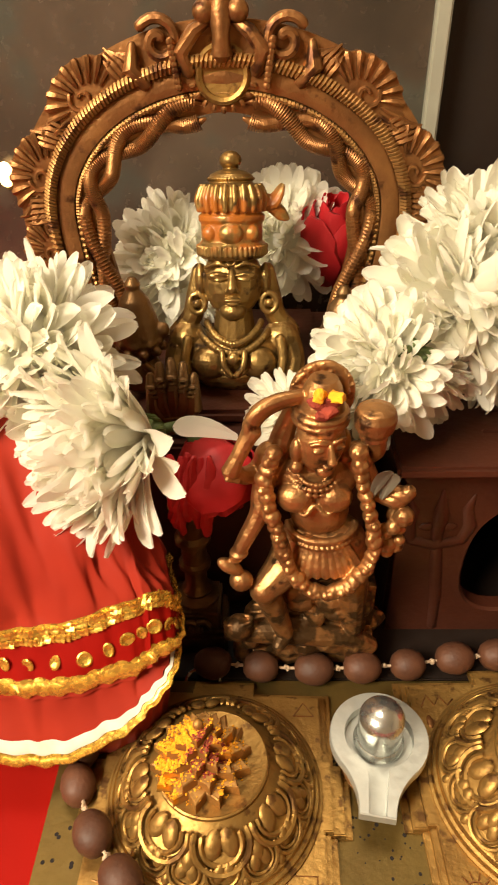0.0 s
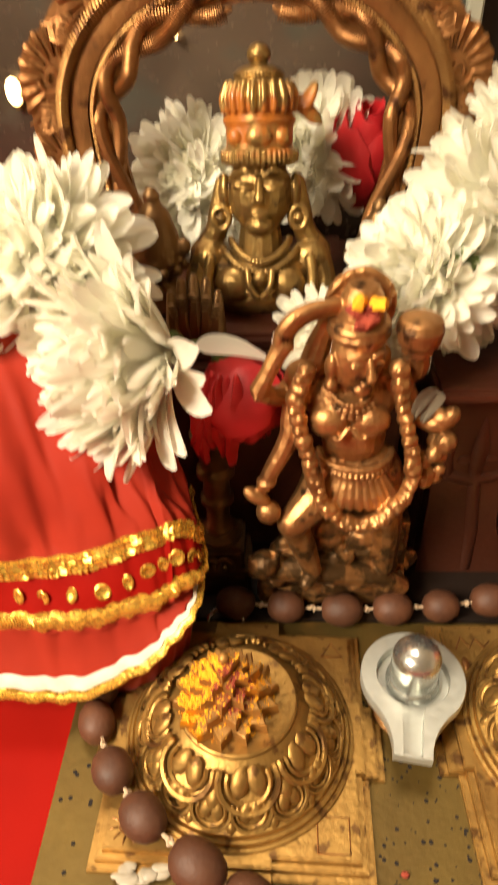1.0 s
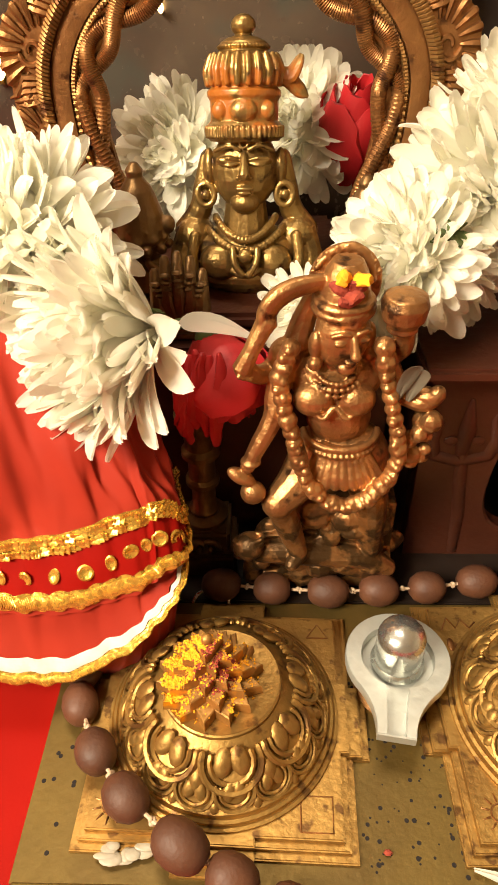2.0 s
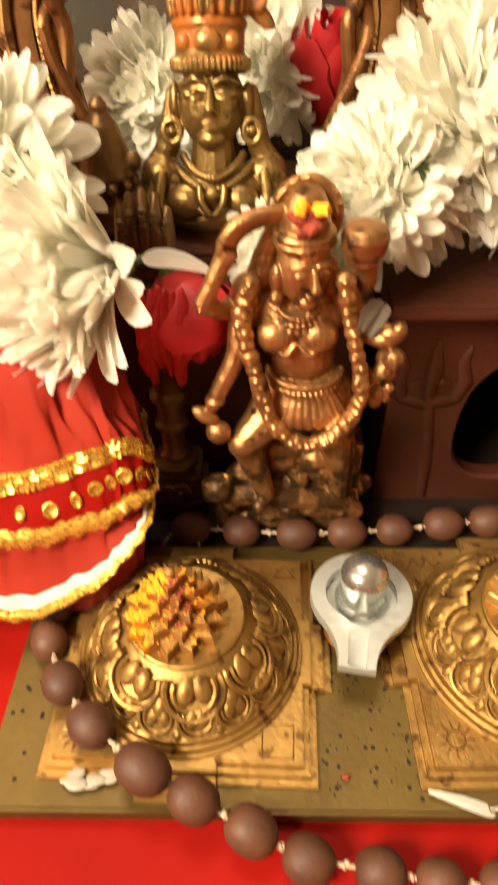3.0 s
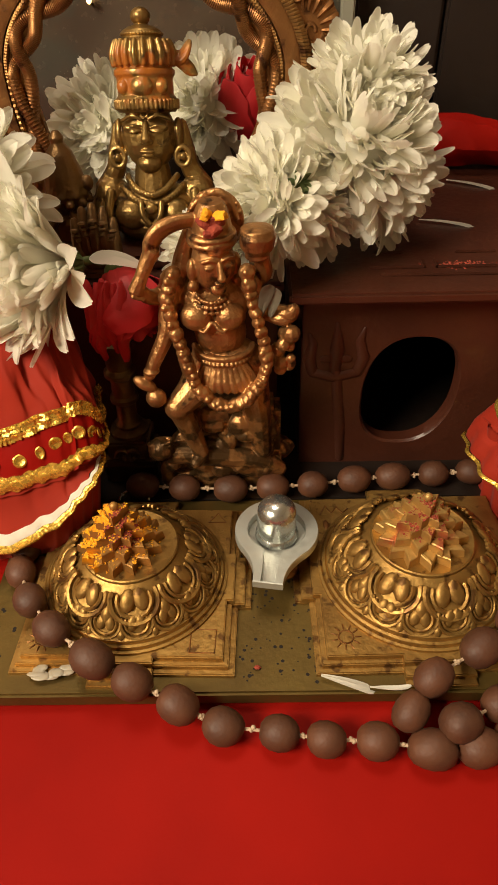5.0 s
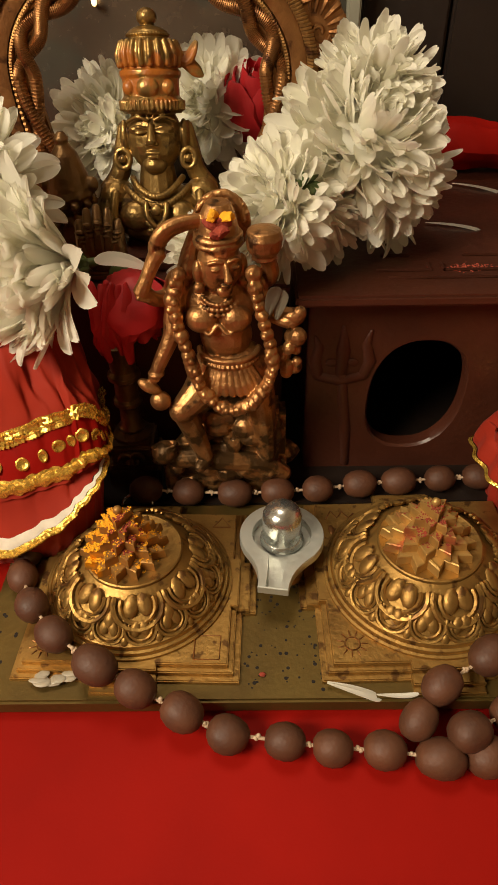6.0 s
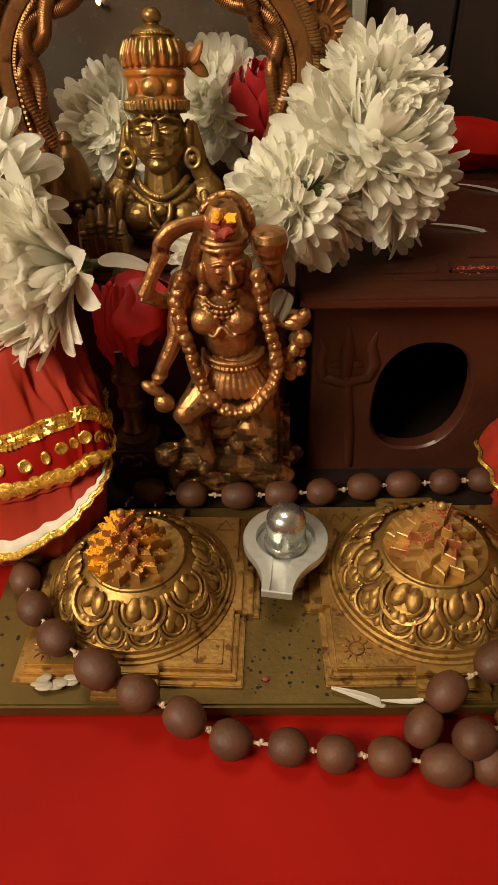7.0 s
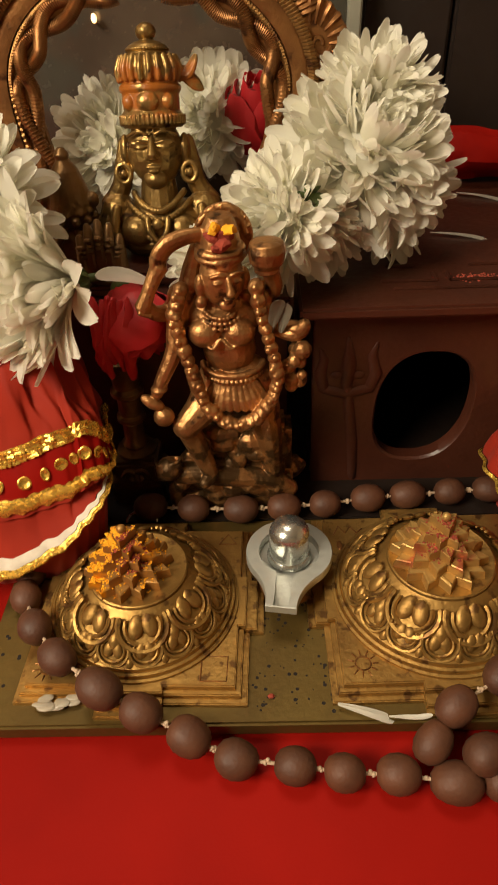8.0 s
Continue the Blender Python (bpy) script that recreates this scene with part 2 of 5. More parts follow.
slab("floor", (-160, -220, -84), (160, 100, -80), WALL, "plain floor of the small prayer room", "floor")
slab("ceiling", (-160, -220, 170), (160, 100, 174), WALL, "plain pale ceiling of the prayer room", "ceiling")
slab("wall_north", (-160, 96, -80), (160, 100, 170), WALL, "plain warm painted wall behind the altar", "wall")
slab("wall_south", (-160, -220, -80), (160, -216, 170), WALL, "plain warm painted wall facing the altar", "wall")
slab("wall_east", (156, -216, -80), (160, 96, 170), WALL, "plain warm painted side wall", "wall")
slab("wall_west", (-160, -216, -80), (-156, 96, 170), WALL, "plain warm painted side wall", "wall")
slab("altar_table", (-45, -30, -6), (45, 45, -0.6), DARK, "dark wooden altar table under red satin", "table", kind="", bevel=0.4)

# red satin over the table, with shallow folds
bm = bmesh.new()
rows = []
for j in range(61):
    y = -28 + 0.95 * j
    row = []
    for i in range(81):
        x = -42 + 1.05 * i
        z = 0.10 * noise.noise((x * 0.11, y * 0.16, 3.0)) + 0.05 * noise.noise((x * 0.35, y * 0.3, 8.0))
        soft = 1.0 if y < -2.5 else 0.25
        row.append((x, y, -0.02 + z * soft))
    rows.append(row)
grid_faces(bm, rows)
ob = mesh_object("altar_cloth", bm, RED_SATIN)
thick = ob.modifiers.new("thickness", "SOLIDIFY")
thick.thickness, thick.offset = 0.004, -1
tagged(ob, "smooth red satin cloth spread over the altar table", "cloth")

# back panel with its pale edge, and the dark cabinet beside it
slab("backdrop", (-26, 23.0, -0.5), (4.93, 23.6, 40), PANEL, "hazy brownish mirror panel standing behind the shrine", "mirror")
slab("trim", (4.95, 22.6, -0.5), (5.55, 23.8, 40), EDGE, "pale upright edge strip of the back panel", "trim", bevel=0.08)
cabinet = base("dark_cabinet", at(5.6, 24.0, -0.5), "dark brown wooden cabinet behind the altar", "cabinet")
part("body", block(bmesh.new(), (0, 0.6, 0), (34.4, 6.0, 40.5), 0.1), DARK, cabinet)
for x0 in (0.15, 4.2, 17.4):
    part("door" if x0 > 1 else "frame_post", block(bmesh.new(), (x0, 0, 0.3), (x0 + (13.0 if x0 > 1 else 3.9), 0.58, 40.2), 0.12), DARK, cabinet)

# added board, near black to paint the shade behind the tray
slab("altar_step", (-12, 7.06, -0.02), (19, 22.4, 0.68), DARK, "added dark board standing in for the shade under the pedestal", "step", bevel=0.04)

# ---- brass plate ----
plate = base("brass_tray", at(1.6, 3.6, 0), "flat brass tray pitted with tiny holes, lying on red satin", "tray")
bm = bmesh.new()
block(bm, (-9.2, -4.45, 0.12), (9.3, 3.43, 0.70), 0.08)
part("plate", bm, BRASS_PALE, plate)


# pits in the tray between the two pyramids, and the thin crumbs on it
rnd = random.Random(4)
# each pit is a flat disc with its inner shade painted on
pit = None
for k in range(135):
    x, y = rnd.uniform(-1.15, 1.45), rnd.uniform(-4.2, 0.9)
    m = at(x, y, 0.702) @ Matrix.Diagonal((s := rnd.uniform(0.35, 1.05), s, 1, 1))
    if pit is None:
        pit = part("pit", revolve(bmesh.new(), [(0.058, 0.0), (0.05, 0.006), (0.02, 0.003)], 10), HOLLOW_SHADE, plate)
        pit.matrix_basis = m
    else:
        twin(pit, m)
for k in range(10):
    twin(pit, at(rnd.uniform(-9.0, -8.1), rnd.uniform(-4.1, -1.0), 0.702))


# ---- meru pyramids ----
def star(n, r, inner, turn=0.0):
    return [((r if k % 2 == 0 else r * inner) * math.cos(math.pi * k / n + turn), (r if k % 2 == 0 else r * inner) * math.sin(math.pi * k / n + turn))
            for k in range(2 * n)]


def gated_square(h, gate, out):
    """A square outline of half size h with a stepped gate in the middle of each side."""
    pts = []
    for q in range(4):
        c, s = math.cos(q * math.pi / 2), math.sin(q * math.pi / 2)
        for x, y in ((-h, -h), (-gate, -h), (-gate, -h - out), (gate, -h - out), (gate, -h)):
            pts.append((c * x - s * y, s * x + c * y))
    return pts


def lotus_petal(size):
    """A raised heart-shaped petal with a round rim; lies in the xy plane, y up the slope."""
    bm = bmesh.new()
    rim = [(0.62 * size * math.cos(a), 0.60 * size * math.sin(a) + 0.10 * size, 0.05 * size)
           for a in (math.pi * (0.86 + 1.28 * k / 14) for k in range(15))]
    tube(bm, rim, [0.075 * size] * 15, 6)
    rim = [(0.45 * size * math.cos(a), 0.44 * size * math.sin(a) + 0.10 * size, 0.05 * size)
           for a in (math.pi * (0.86 + 1.28 * k / 12) for k in range(13))]
    tube(bm, rim, [0.055 * size] * 13, 5)
    for s in (-1, 1):
        ball(bm, (0.17 * size * s, 0.12 * size, 0.06 * size), (0.20 * size, 0.32 * size, 0.09 * size), Matrix.Rotation(radians(14 * s), 3, "Z"), 9, 6)
    return bm


def bud(size):
    return ball(bmesh.new(), (0, 0, 0.02 * size), (0.22 * size, 0.34 * size, 0.16 * size), None, 8, 5)


SHARED = {}


def shared_part(key, make, mat, parent, m):
    """A part whose mesh is made once and shared by all its repeats."""
    name = key[0]
    if key not in SHARED:
        ob = part(name, make(), mat, parent)
        SHARED[key] = ob
    else:
        ob = new(name, SHARED[key].data)
        ob.parent = parent
    ob.matrix_basis = m
    return ob


# height of the top, points, radius, inner share and turn of each tier
TIER_H = 0.32
TIERS = [(1.99 + TIER_H * (i + 1), n, r, inner, radians(-90) + (math.pi / n if i % 2 else 0))
         for i, (n, r, inner) in enumerate(((14, 1.36, 0.76), (10, 1.12, 0.71), (10, 0.88, 0.68), (8, 0.64, 0.64), (3, 0.42, 0.52)))]


def meru(x, y, yaw, size, mat, tier_mat, shift, label, group):
    k = size / 6.0
    top = base("meru_yantra", at(x, y, 0.7, 0, 0, yaw), label, "yantra", group)
    h = size / 2
    for name, half, z0, z1, out in (("lower_step", h + 0.34, 0.0, 0.13, 0.42), ("middle_step", h + 0.16, 0.13, 0.30, 0.40), ("slab", h, 0.30, 0.50, 0.22)):
        bm = prism(bmesh.new(), gated_square(half, 0.95 * k, out * k), z0, z1 - 0.035, 1.0)
        prism(bm, gated_square(half - 0.035, 0.92 * k, out * k), z1 - 0.035, z1, 1.0)
        part(name, bm, mat, top)
    # rings and dome
    prof = [(2.98, 0.49), (2.98, 0.58), (2.91, 0.61), (2.86, 0.58), (2.85, 0.69), (2.78, 0.73), (2.73, 0.69), (2.71, 0.81), (2.63, 0.86), (2.56, 0.86),
            (2.46, 1.02), (2.30, 1.25), (2.18, 1.38), (2.10, 1.41), (1.84, 1.66), (1.60, 1.82), (1.50, 1.90), (1.49, 1.99), (1.45, 2.02), (1.40, 1.99), (0.2, 1.99)]
    part("dome", revolve(bmesh.new(), [(r * k, z) for r, z in prof], 72), mat, top)

    def ring(name, make, n, r, z, slope, turn, key):
        for i in range(n):
            a = 360.0 * (i + turn) / n
            shared_part((name, key), make, mat, top, at(0, 0, 0, 0, 0, a + 90) @ at(0, -r * k, z, slope, 0, 0))

    ring("petal", lambda: lotus_petal(1.14 * k), 8, 1.97, 1.55, 45, 0.25, ("inner", size))
    ring("petal", lambda: lotus_petal(0.76 * k), 16, 2.40, 1.11, 54, 0.5, ("outer", size))
    ring("bud", lambda: bud(0.9 * k), 8, 2.18, 1.38, 48, 0.75, ("bud", size))
    ring("bud", lambda: bud(0.55 * k), 16, 2.56, 0.92, 50, 0.0, ("small", size))
    # stacked star tiers with sharp points
    for z, n, r, inner, turn in TIERS:
        bm = prism(bmesh.new(), star(n, r * k, inner, turn), z - TIER_H, z - 0.03, 0.97)
        prism(bm, star(n, r * k * 0.97, inner, turn), z - 0.03, z, 0.96)
        part("star_tier", bm, tier_mat, top, smooth=False).matrix_basis = at(shift, 0, 0)
    part("finial", ball(bmesh.new(), (0, 0, TIERS[-1][0] + 0.09), (0.14, 0.14, 0.15)), tier_mat, top).matrix_basis = at(shift, 0, 0)
    return top


left_meru = meru(-2.91, 3.09, -1.7, 6.0, BRASS, BRASS_YELLOW, -0.28, "cast brass meru yantra dusted with yellow turmeric", "brass meru yantras")
right_meru = meru(6.24, 3.29, 0.8, 6.46, BRASS, BRASS_RED, -0.08, "golden brass meru yantra with traces of red powder", "brass meru yantras")


# engraved signs on the corners
def sun_sign(parent, x, y):
    bm = bmesh.new()
    tube(bm, [(x + 0.22 * math.cos(a), y + 0.22 * math.sin(a), 0.505) for a in (2 * math.pi * k / 20 for k in range(21))], 0.025, 5)
    for k in range(11):
        a = 2 * math.pi * k / 11
        tube(bm, [(x + r * math.cos(a), y + r * math.sin(a), 0.505) for r in (0.28, 0.45)], [0.028, 0.014], 5)
    part("sun_sign", bm, BRASS_DARK, parent, "dark engraved sun sign")


sun_sign(right_meru, -2.62, -2.60)
sun_sign(left_meru, -2.45, -2.45)
bm = bmesh.new()
tube(bm, [(2.2, 2.35, 0.505), (2.8, 2.35, 0.505), (2.5, 2.8, 0.505), (2.2, 2.35, 0.505)], 0.025, 5)
part("triangle_sign", bm, BRASS_DARK, left_meru, "dark engraved triangle sign")
bm = bmesh.new()
tube(bm, [(2.0, -2.85, 0.505), (2.75, -2.85, 0.505), (2.75, -2.05, 0.505), (2.0, -2.05, 0.505), (2.0, -2.85, 0.505)], 0.022, 5)
part("square_sign", bm, BRASS_DARK, left_meru, "faint engraved square sign")
bm = bmesh.new()
tube(bm, [(-2.9, 2.45, 0.505), (-2.7, 2.85, 0.505), (-2.5, 2.5, 0.505), (-2.3, 2.8, 0.505), (-2.1, 2.5, 0.505), (-1.9, 2.7, 0.505)], 0.03, 5)
ball(bm, (-2.75, 1.95, 0.50), (0.10, 0.22, 0.03))
part("flame_sign", bm, BRASS_DARK, right_meru, "dark engraved wavy sign")


# powder lying on the tiers
def tier_height(dx, dy, k):
    """The height of the stacked star tiers at a place beside the axis."""
    d, a = math.hypot(dx, dy), math.atan2(dy, dx)
    best = 2.69
    for z, n, r, inner, turn in TIERS:
        q = ((a - turn) / (math.pi / n)) % 2.0
        q = min(q, 2.0 - q)
        if d < r * k * (1 - (1 - inner) * q ** 0.7):
            best = z + 0.7
    return best


def powder(name, x, y, k, n, spread, far, mat, seed, label):
    r, bm = random.Random(seed), bmesh.new()
    for _ in range(n):
        a = radians(r.gauss(0.5 * (spread[0] + spread[1]), 0.3 * (spread[1] - spread[0])))
        d = far * k * r.random() ** 0.8
        dx, dy = d * math.cos(a), d * math.sin(a)
        s = r.uniform(0.010, 0.030)
        ball(bm, (x + dx, y + dy, tier_height(dx, dy, k) + 0.3 * s), (s * r.uniform(0.8, 1.7), s * r.uniform(0.8, 1.7), s * r.uniform(0.6, 1.1)),
             Matrix.Rotation(r.uniform(0, 3), 3, "Z"), 6, 4)
    for v in bm.verts:
        v.co += 0.02 * noise.noise_vector(v.co * 11)
    return tagged(mesh_object(name, bm, mat), label, "powder", kind="stuff")


powder("turmeric_powder", -3.19, 3.09, 1.0, 1700, (150, 245), 1.2, TURMERIC, 2, "clumps of yellow turmeric powder on the brass pyramid")
powder("turmeric_dust", -3.19, 3.09, 1.0, 300, (-80, 60), 1.2, TURMERIC, 5, "loose turmeric powder on the brass pyramid")
powder("kumkum_powder", 6.16, 3.29, 1.07, 260, (180, 330), 0.8, KUMKUM, 3, "reddish kumkum powder on the brass pyramid")
powder("kumkum_dust", -3.19, 3.09, 1.0, 420, (230, 360), 0.8, KUMKUM, 7, "reddish kumkum powder on the brass pyramid")

# ---- silver lingam in its basin ----
ling = base("lingam", at(1.70, 4.2, 0.7, 0, 0, -9), "small polished silver lingam standing in a spouted basin", "lingam")


def basin_outline(r, neck, end, reach, n=40):
    """A round outline with a spout towards -y."""
    a0 = math.asin(neck / r)
    pts = [(r * math.sin(a0 + (2 * math.pi - 2 * a0) * k / n), -r * math.cos(a0 + (2 * math.pi - 2 * a0) * k / n)) for k in range(n + 1)]
    x0, y0 = pts[-1]
    side = [(x0 + (-end - x0) * (1 - (1 - t) ** 2.2), y0 + (-reach - y0) * t) for t in (0.15, 0.3, 0.45, 0.6, 0.8, 1.0)]
    return pts + side + [(-x, y) for x, y in side[::-1]]


bm = bmesh.new()
outer, inner = basin_outline(1.38, 0.95, 0.47, 2.24), basin_outline(0.95, 0.30, 0.23, 2.21)
low = [(0.90 * x, 0.90 * y) for x, y in outer]
loops = []
for pts, z in ((low, 0.95), (outer, 1.12), (outer, 1.38), ([(0.985 * x, 0.985 * y) for x, y in outer], 1.42), ([(1.02 * x, min(1.0, 1.0) * y) for x, y in inner], 1.42), (inner, 1.39), (inner, 1.12)):
    loops.append([(x, y, z) for x, y in pts])
grid_faces(bm, loops, True, True)
part("basin", bm, SILVER_DULL, ling, "dull whitish silver basin")
bm = revolve(bmesh.new(), [(0.72, 1.20), (0.70, 1.30), (0.63, 1.38), (0.635, 2.18), (0.62, 2.32), (0.55, 2.48), (0.42, 2.60), (0.23, 2.68), (0.05, 2.70)], 40)
part("shaft", bm, SILVER, ling, "rounded mirror-bright silver shaft")
bm = revolve(bmesh.new(), [(1.05, 0.0), (1.10, 0.10), (1.02, 0.22), (0.80, 0.40), (0.78, 0.62), (1.02, 0.82), (1.12, 0.96), (0.9, 0.98)], 36)
part("stand", bm, COPPER, ling, "reddish copper stand")

# ---- seed bead necklace ----
CHAINS = [
    [(-6.6, 6.4, 1.25), (-6.9, 5.4, 1.25), (-6.85, 4.3, 1.25), (-6.72, 3.2, 1.30), (-5.93, 1.68, 1.80), (-5.0, 0.61, 1.85), (-3.67, -0.33, 1.75), (-2.52, -0.82, 1.35),
     (-1.22, -1.30, 0.95), (0.04, -1.75, 0.60), (1.59, -1.95, 0.60), (2.86, -2.15, 0.60), (4.24, -2.22, 0.60), (5.67, -2.44, 0.60),
     (6.94, -2.40, 0.60), (8.05, -2.05, 0.60), (9.2, -1.6, 0.60), (10.5, -1.3, 0.60)],
    [(9.1, 1.9, 1.85), (8.48, 0.72, 1.85), (7.33, -0.18, 1.85), (5.87, -0.90, 1.55), (5.20, -1.60, 1.02)],
    [(6.45, -1.98, 1.12), (7.72, -1.38, 1.00), (9.0, -0.75, 1.0)],
    [(-3.2, 7.25, 1.25), (-1.63, 7.12, 1.25), (0.10, 7.02, 1.25), (1.66, 7.10, 1.25), (3.15, 7.20, 1.25), (4.73, 7.45, 1.25), (6.20, 7.58, 1.25), (7.75, 7.70, 1.25),
     (9.2, 7.78, 1.25), (10.4, 7.4, 1.25)],
]
mala = base("bead_necklace", at(0, 0, 0), "long necklace of matt brown oval seed beads", "necklace")
rnd = random.Random(9)


def bead_mesh(seed):
    bm = revolve(bmesh.new(), [(0.06, -0.72), (0.22, -0.70), (0.40, -0.56), (0.53, -0.30), (0.57, 0.0), (0.53, 0.30), (0.40, 0.56), (0.22, 0.70), (0.06, 0.72)], 20)
    for v in bm.verts:
        v.co *= 1 + 0.05 * noise.noise(v.co * 1.6 + Vector((seed, 0, 0)))
    return bm


kinds = []
for chain in CHAINS:
    pts = [Vector(p) for p in chain]
    for i, p in enumerate(pts):
        d = (pts[min(i + 1, len(pts) - 1)] - pts[max(i - 1, 0)]).normalized()
        turn = d.to_track_quat("Z", "Y").to_matrix().to_4x4()
        s = rnd.uniform(0.86, 0.97)
        m = Matrix.Translation(p * CM) @ turn @ Matrix.Rotation(rnd.uniform(0, 6), 4, "Z") @ Matrix.Diagonal((s, s, s * rnd.uniform(0.86, 0.96), 1))
        if len(kinds) < 4:
            ob = part("bead", bead_mesh(7.0 * len(kinds)), BEAD, mala)
            ob.matrix_basis = m
            kinds.append(ob)
        else:
            twin(rnd.choice(kinds), m, mala)
        if i + 1 < len(pts):
            q = (p + pts[i + 1]) / 2
            bm = bmesh.new()
            tube(bm, [p + (pts[i + 1] - p) * t for t in (0.36, 0.5, 0.64)], 0.05, 6)
            for _ in range(6):
                ball(bm, q + Vector([rnd.uniform(-0.06, 0.06) for _ in range(3)]), rnd.uniform(0.035, 0.075), None, 7, 5)
            part("knot", bm, THREAD, mala, "pale cotton thread knot")

# ---- wax drip, loop of wire, fallen petals ----
bm = bmesh.new()
for _ in range(11):
    ball(bm, (-5.05 + rnd.uniform(-0.45, 0.5), -0.2 + rnd.uniform(-0.16, 0.14), 0.90 + rnd.uniform(-0.04, 0.04)), (rnd.uniform(0.14, 0.30), rnd.uniform(0.09, 0.17), rnd.uniform(0.03, 0.06)), None, 12, 8)
tagged(mesh_object("wax_drip", bm, WAX), "dried whitish wax drip on the brass steps", "wax", kind="stuff")
bm = tube(bmesh.new(), [(-3.5 + 0.55 * math.cos(a), 6.75 + 0.32 * math.sin(a), 1.0 + 0.22 * math.sin(a)) for a in (math.pi * k / 14 for k in range(15))], 0.055, 7)
tagged(mesh_object("wire_loop", bm, SILVER), "thin pale metal loop behind the brass yantra", "wire")
bm = bmesh.new()
ball(bm, (1.0, -0.05, 0.76), (0.11, 0.08, 0.05), None, 6, 4)
tagged(mesh_object("marigold_crumb", bm, KUMKUM), "tiny reddish dried flower crumb on the tray", "crumb")


# ---- wooden box with arched opening ----
box = base("wooden_box", at(0, 0, 0), "dark brown carved wooden box with an arched opening", "box")
X0, X1, Y0, Y1, TOP = 2.74, 17.0, 9.1, 21.5, 7.9


def hole_edge(a):
    """An arched opening, rounder and cut back at its upper corner."""
    c, s = math.cos(a), math.sin(a)
    e = 2 / (2.4 if s > 0 else 2.2 if c > 0 else 2.6)
    x = 1.70 * math.copysign(abs(c) ** e, c)
    z = 2.30 * math.copysign(abs(s) ** e, s)
    return 6.72 + x + 0.05 * z, 4.02 + z


bm = bmesh.new()
N = 96
inner, frame_pts = [], []
for k in range(N):
    a = 2 * math.pi * k / N
    x, z = hole_edge(a)
    inner.append((x, z))
    c, s = math.cos(a), math.sin(a)
    t = min((X1 - 6.72 if c > 0 else 6.72 - X0) / max(abs(c), 1e-6), (TOP - 4.02 if s > 0 else 4.02) / max(abs(s), 1e-6))
    frame_pts.append((min(X1, max(X0, 6.72 + c * t)), min(TOP, max(0.0, 4.02 + s * t))))
soft = [(6.72 + (x - 6.72) * 1.045, 4.02 + (z - 4.02) * 1.035) for x, z in inner]
grid_faces(bm, [[(x, Y0, z) for x, z in frame_pts], [(x, Y0, z) for x, z in soft], [(x, Y0 + 0.10, z) for x, z in inner], [(x, Y0 + 0.6, z) for x, z in inner],
                [(x, Y0 + 0.6, z) for x, z in frame_pts]], True)
part("front_panel", bm, WOOD, box)
part("side_panel", block(bmesh.new(), (X0, Y0 + 0.602, 0), (X0 + 0.6, Y1, TOP), 0.04), WOOD, box)
part("side_panel", block(bmesh.new(), (X1 - 0.6, Y0 + 0.602, 0), (X1, Y1, TOP), 0.04), WOOD, box)
# back and floor painted near black for the shade inside the box
part("back_panel", block(bmesh.new(), (X0 + 0.62, Y1 - 0.6, 0), (X1 - 0.62, Y1, TOP), 0.04), HOLLOW_SHADE, box)
part("floor_board", block(bmesh.new(), (X0 + 0.61, Y0 + 0.61, 0.26), (X1 - 0.61, Y1 - 0.61, 0.5)), HOLLOW_SHADE, box)
part("moulding", block(bmesh.new(), (3.25, 8.55, TOP + 0.0), (X1, Y1, TOP + 0.30), 0.08), WOOD, box)
lid = part("lid", block(bmesh.new(), (2.18, 8.02, TOP + 0.31), (X1 + 0.5, Y1 + 0.3, TOP + 0.70), 0.10), WOOD, box)
# worn key-pattern bars on the lid
for x0, x1, y0, y1 in ((4.9, 6.7, 9.75, 9.85), (5.2, 9.2, 9.2, 9.3), (6.65, 6.75, 9.75, 10.4), (5.2, 6.2, 10.9, 11.0), (7.1, 9.8, 9.75, 9.85), (7.1, 7.2, 9.75, 10.4), (8.0, 9.4, 10.9, 11.0)):
    part("carved_bar", block(bmesh.new(), (x0, y0, TOP + 0.69), (x1, y1, TOP + 0.79), 0.03), WOOD, lid)
# trident carved beside the opening
bm = bmesh.new()
y = Y0 - 0.02
tube(bm, [(4.35, y, 0.9), (4.25, y, 2.6), (4.05, y, 4.1), (3.95, y, 5.2)], [0.16, 0.2, 0.2, 0.16], 8, 1.0)
tube(bm, [(3.10, y, 5.0), (3.9, y, 4.75), (4.75, y, 5.0)], 0.2, 8)
tube(bm, [(3.12, y, 5.0), (2.98, y, 5.6), (3.10, y, 6.2), (2.95, y, 6.6)], [0.2, 0.22, 0.16, 0.05], 8)
tube(bm, [(4.72, y, 5.0), (4.90, y, 5.6), (4.72, y, 6.3), (4.86, y, 6.8)], [0.2, 0.22, 0.16, 0.05], 8)
tube(bm, [(3.92, y, 5.1), (3.95, y, 6.0), (3.90, y, 7.0)], [0.2, 0.26, 0.06], 8)
ball(bm, (3.55, y, 5.55), (0.22, 0.1, 0.16))
ball(bm, (4.30, y, 5.55), (0.22, 0.1, 0.16))
for v in bm.verts:
    v.co.y = Y0 - 0.03 + (v.co.y - y) * 0.45
part("trident_relief", bm, WOOD, box, "low carved trident relief")

# ---- pedestal of the bust ----
ped = base("pedestal", at(0, 0, 0), "dark reddish-brown wooden pedestal under the brass bust", "pedestal")
part("body", block(bmesh.new(), (-9.4, 10.4, 0), (1.9, 19.5, 7.6), 0.1), WOOD, ped)
part("ledge", block(bmesh.new(), (-9.7, 9.9, 7.61), (2.1, 19.8, 8.1), 0.12), WOOD, ped)
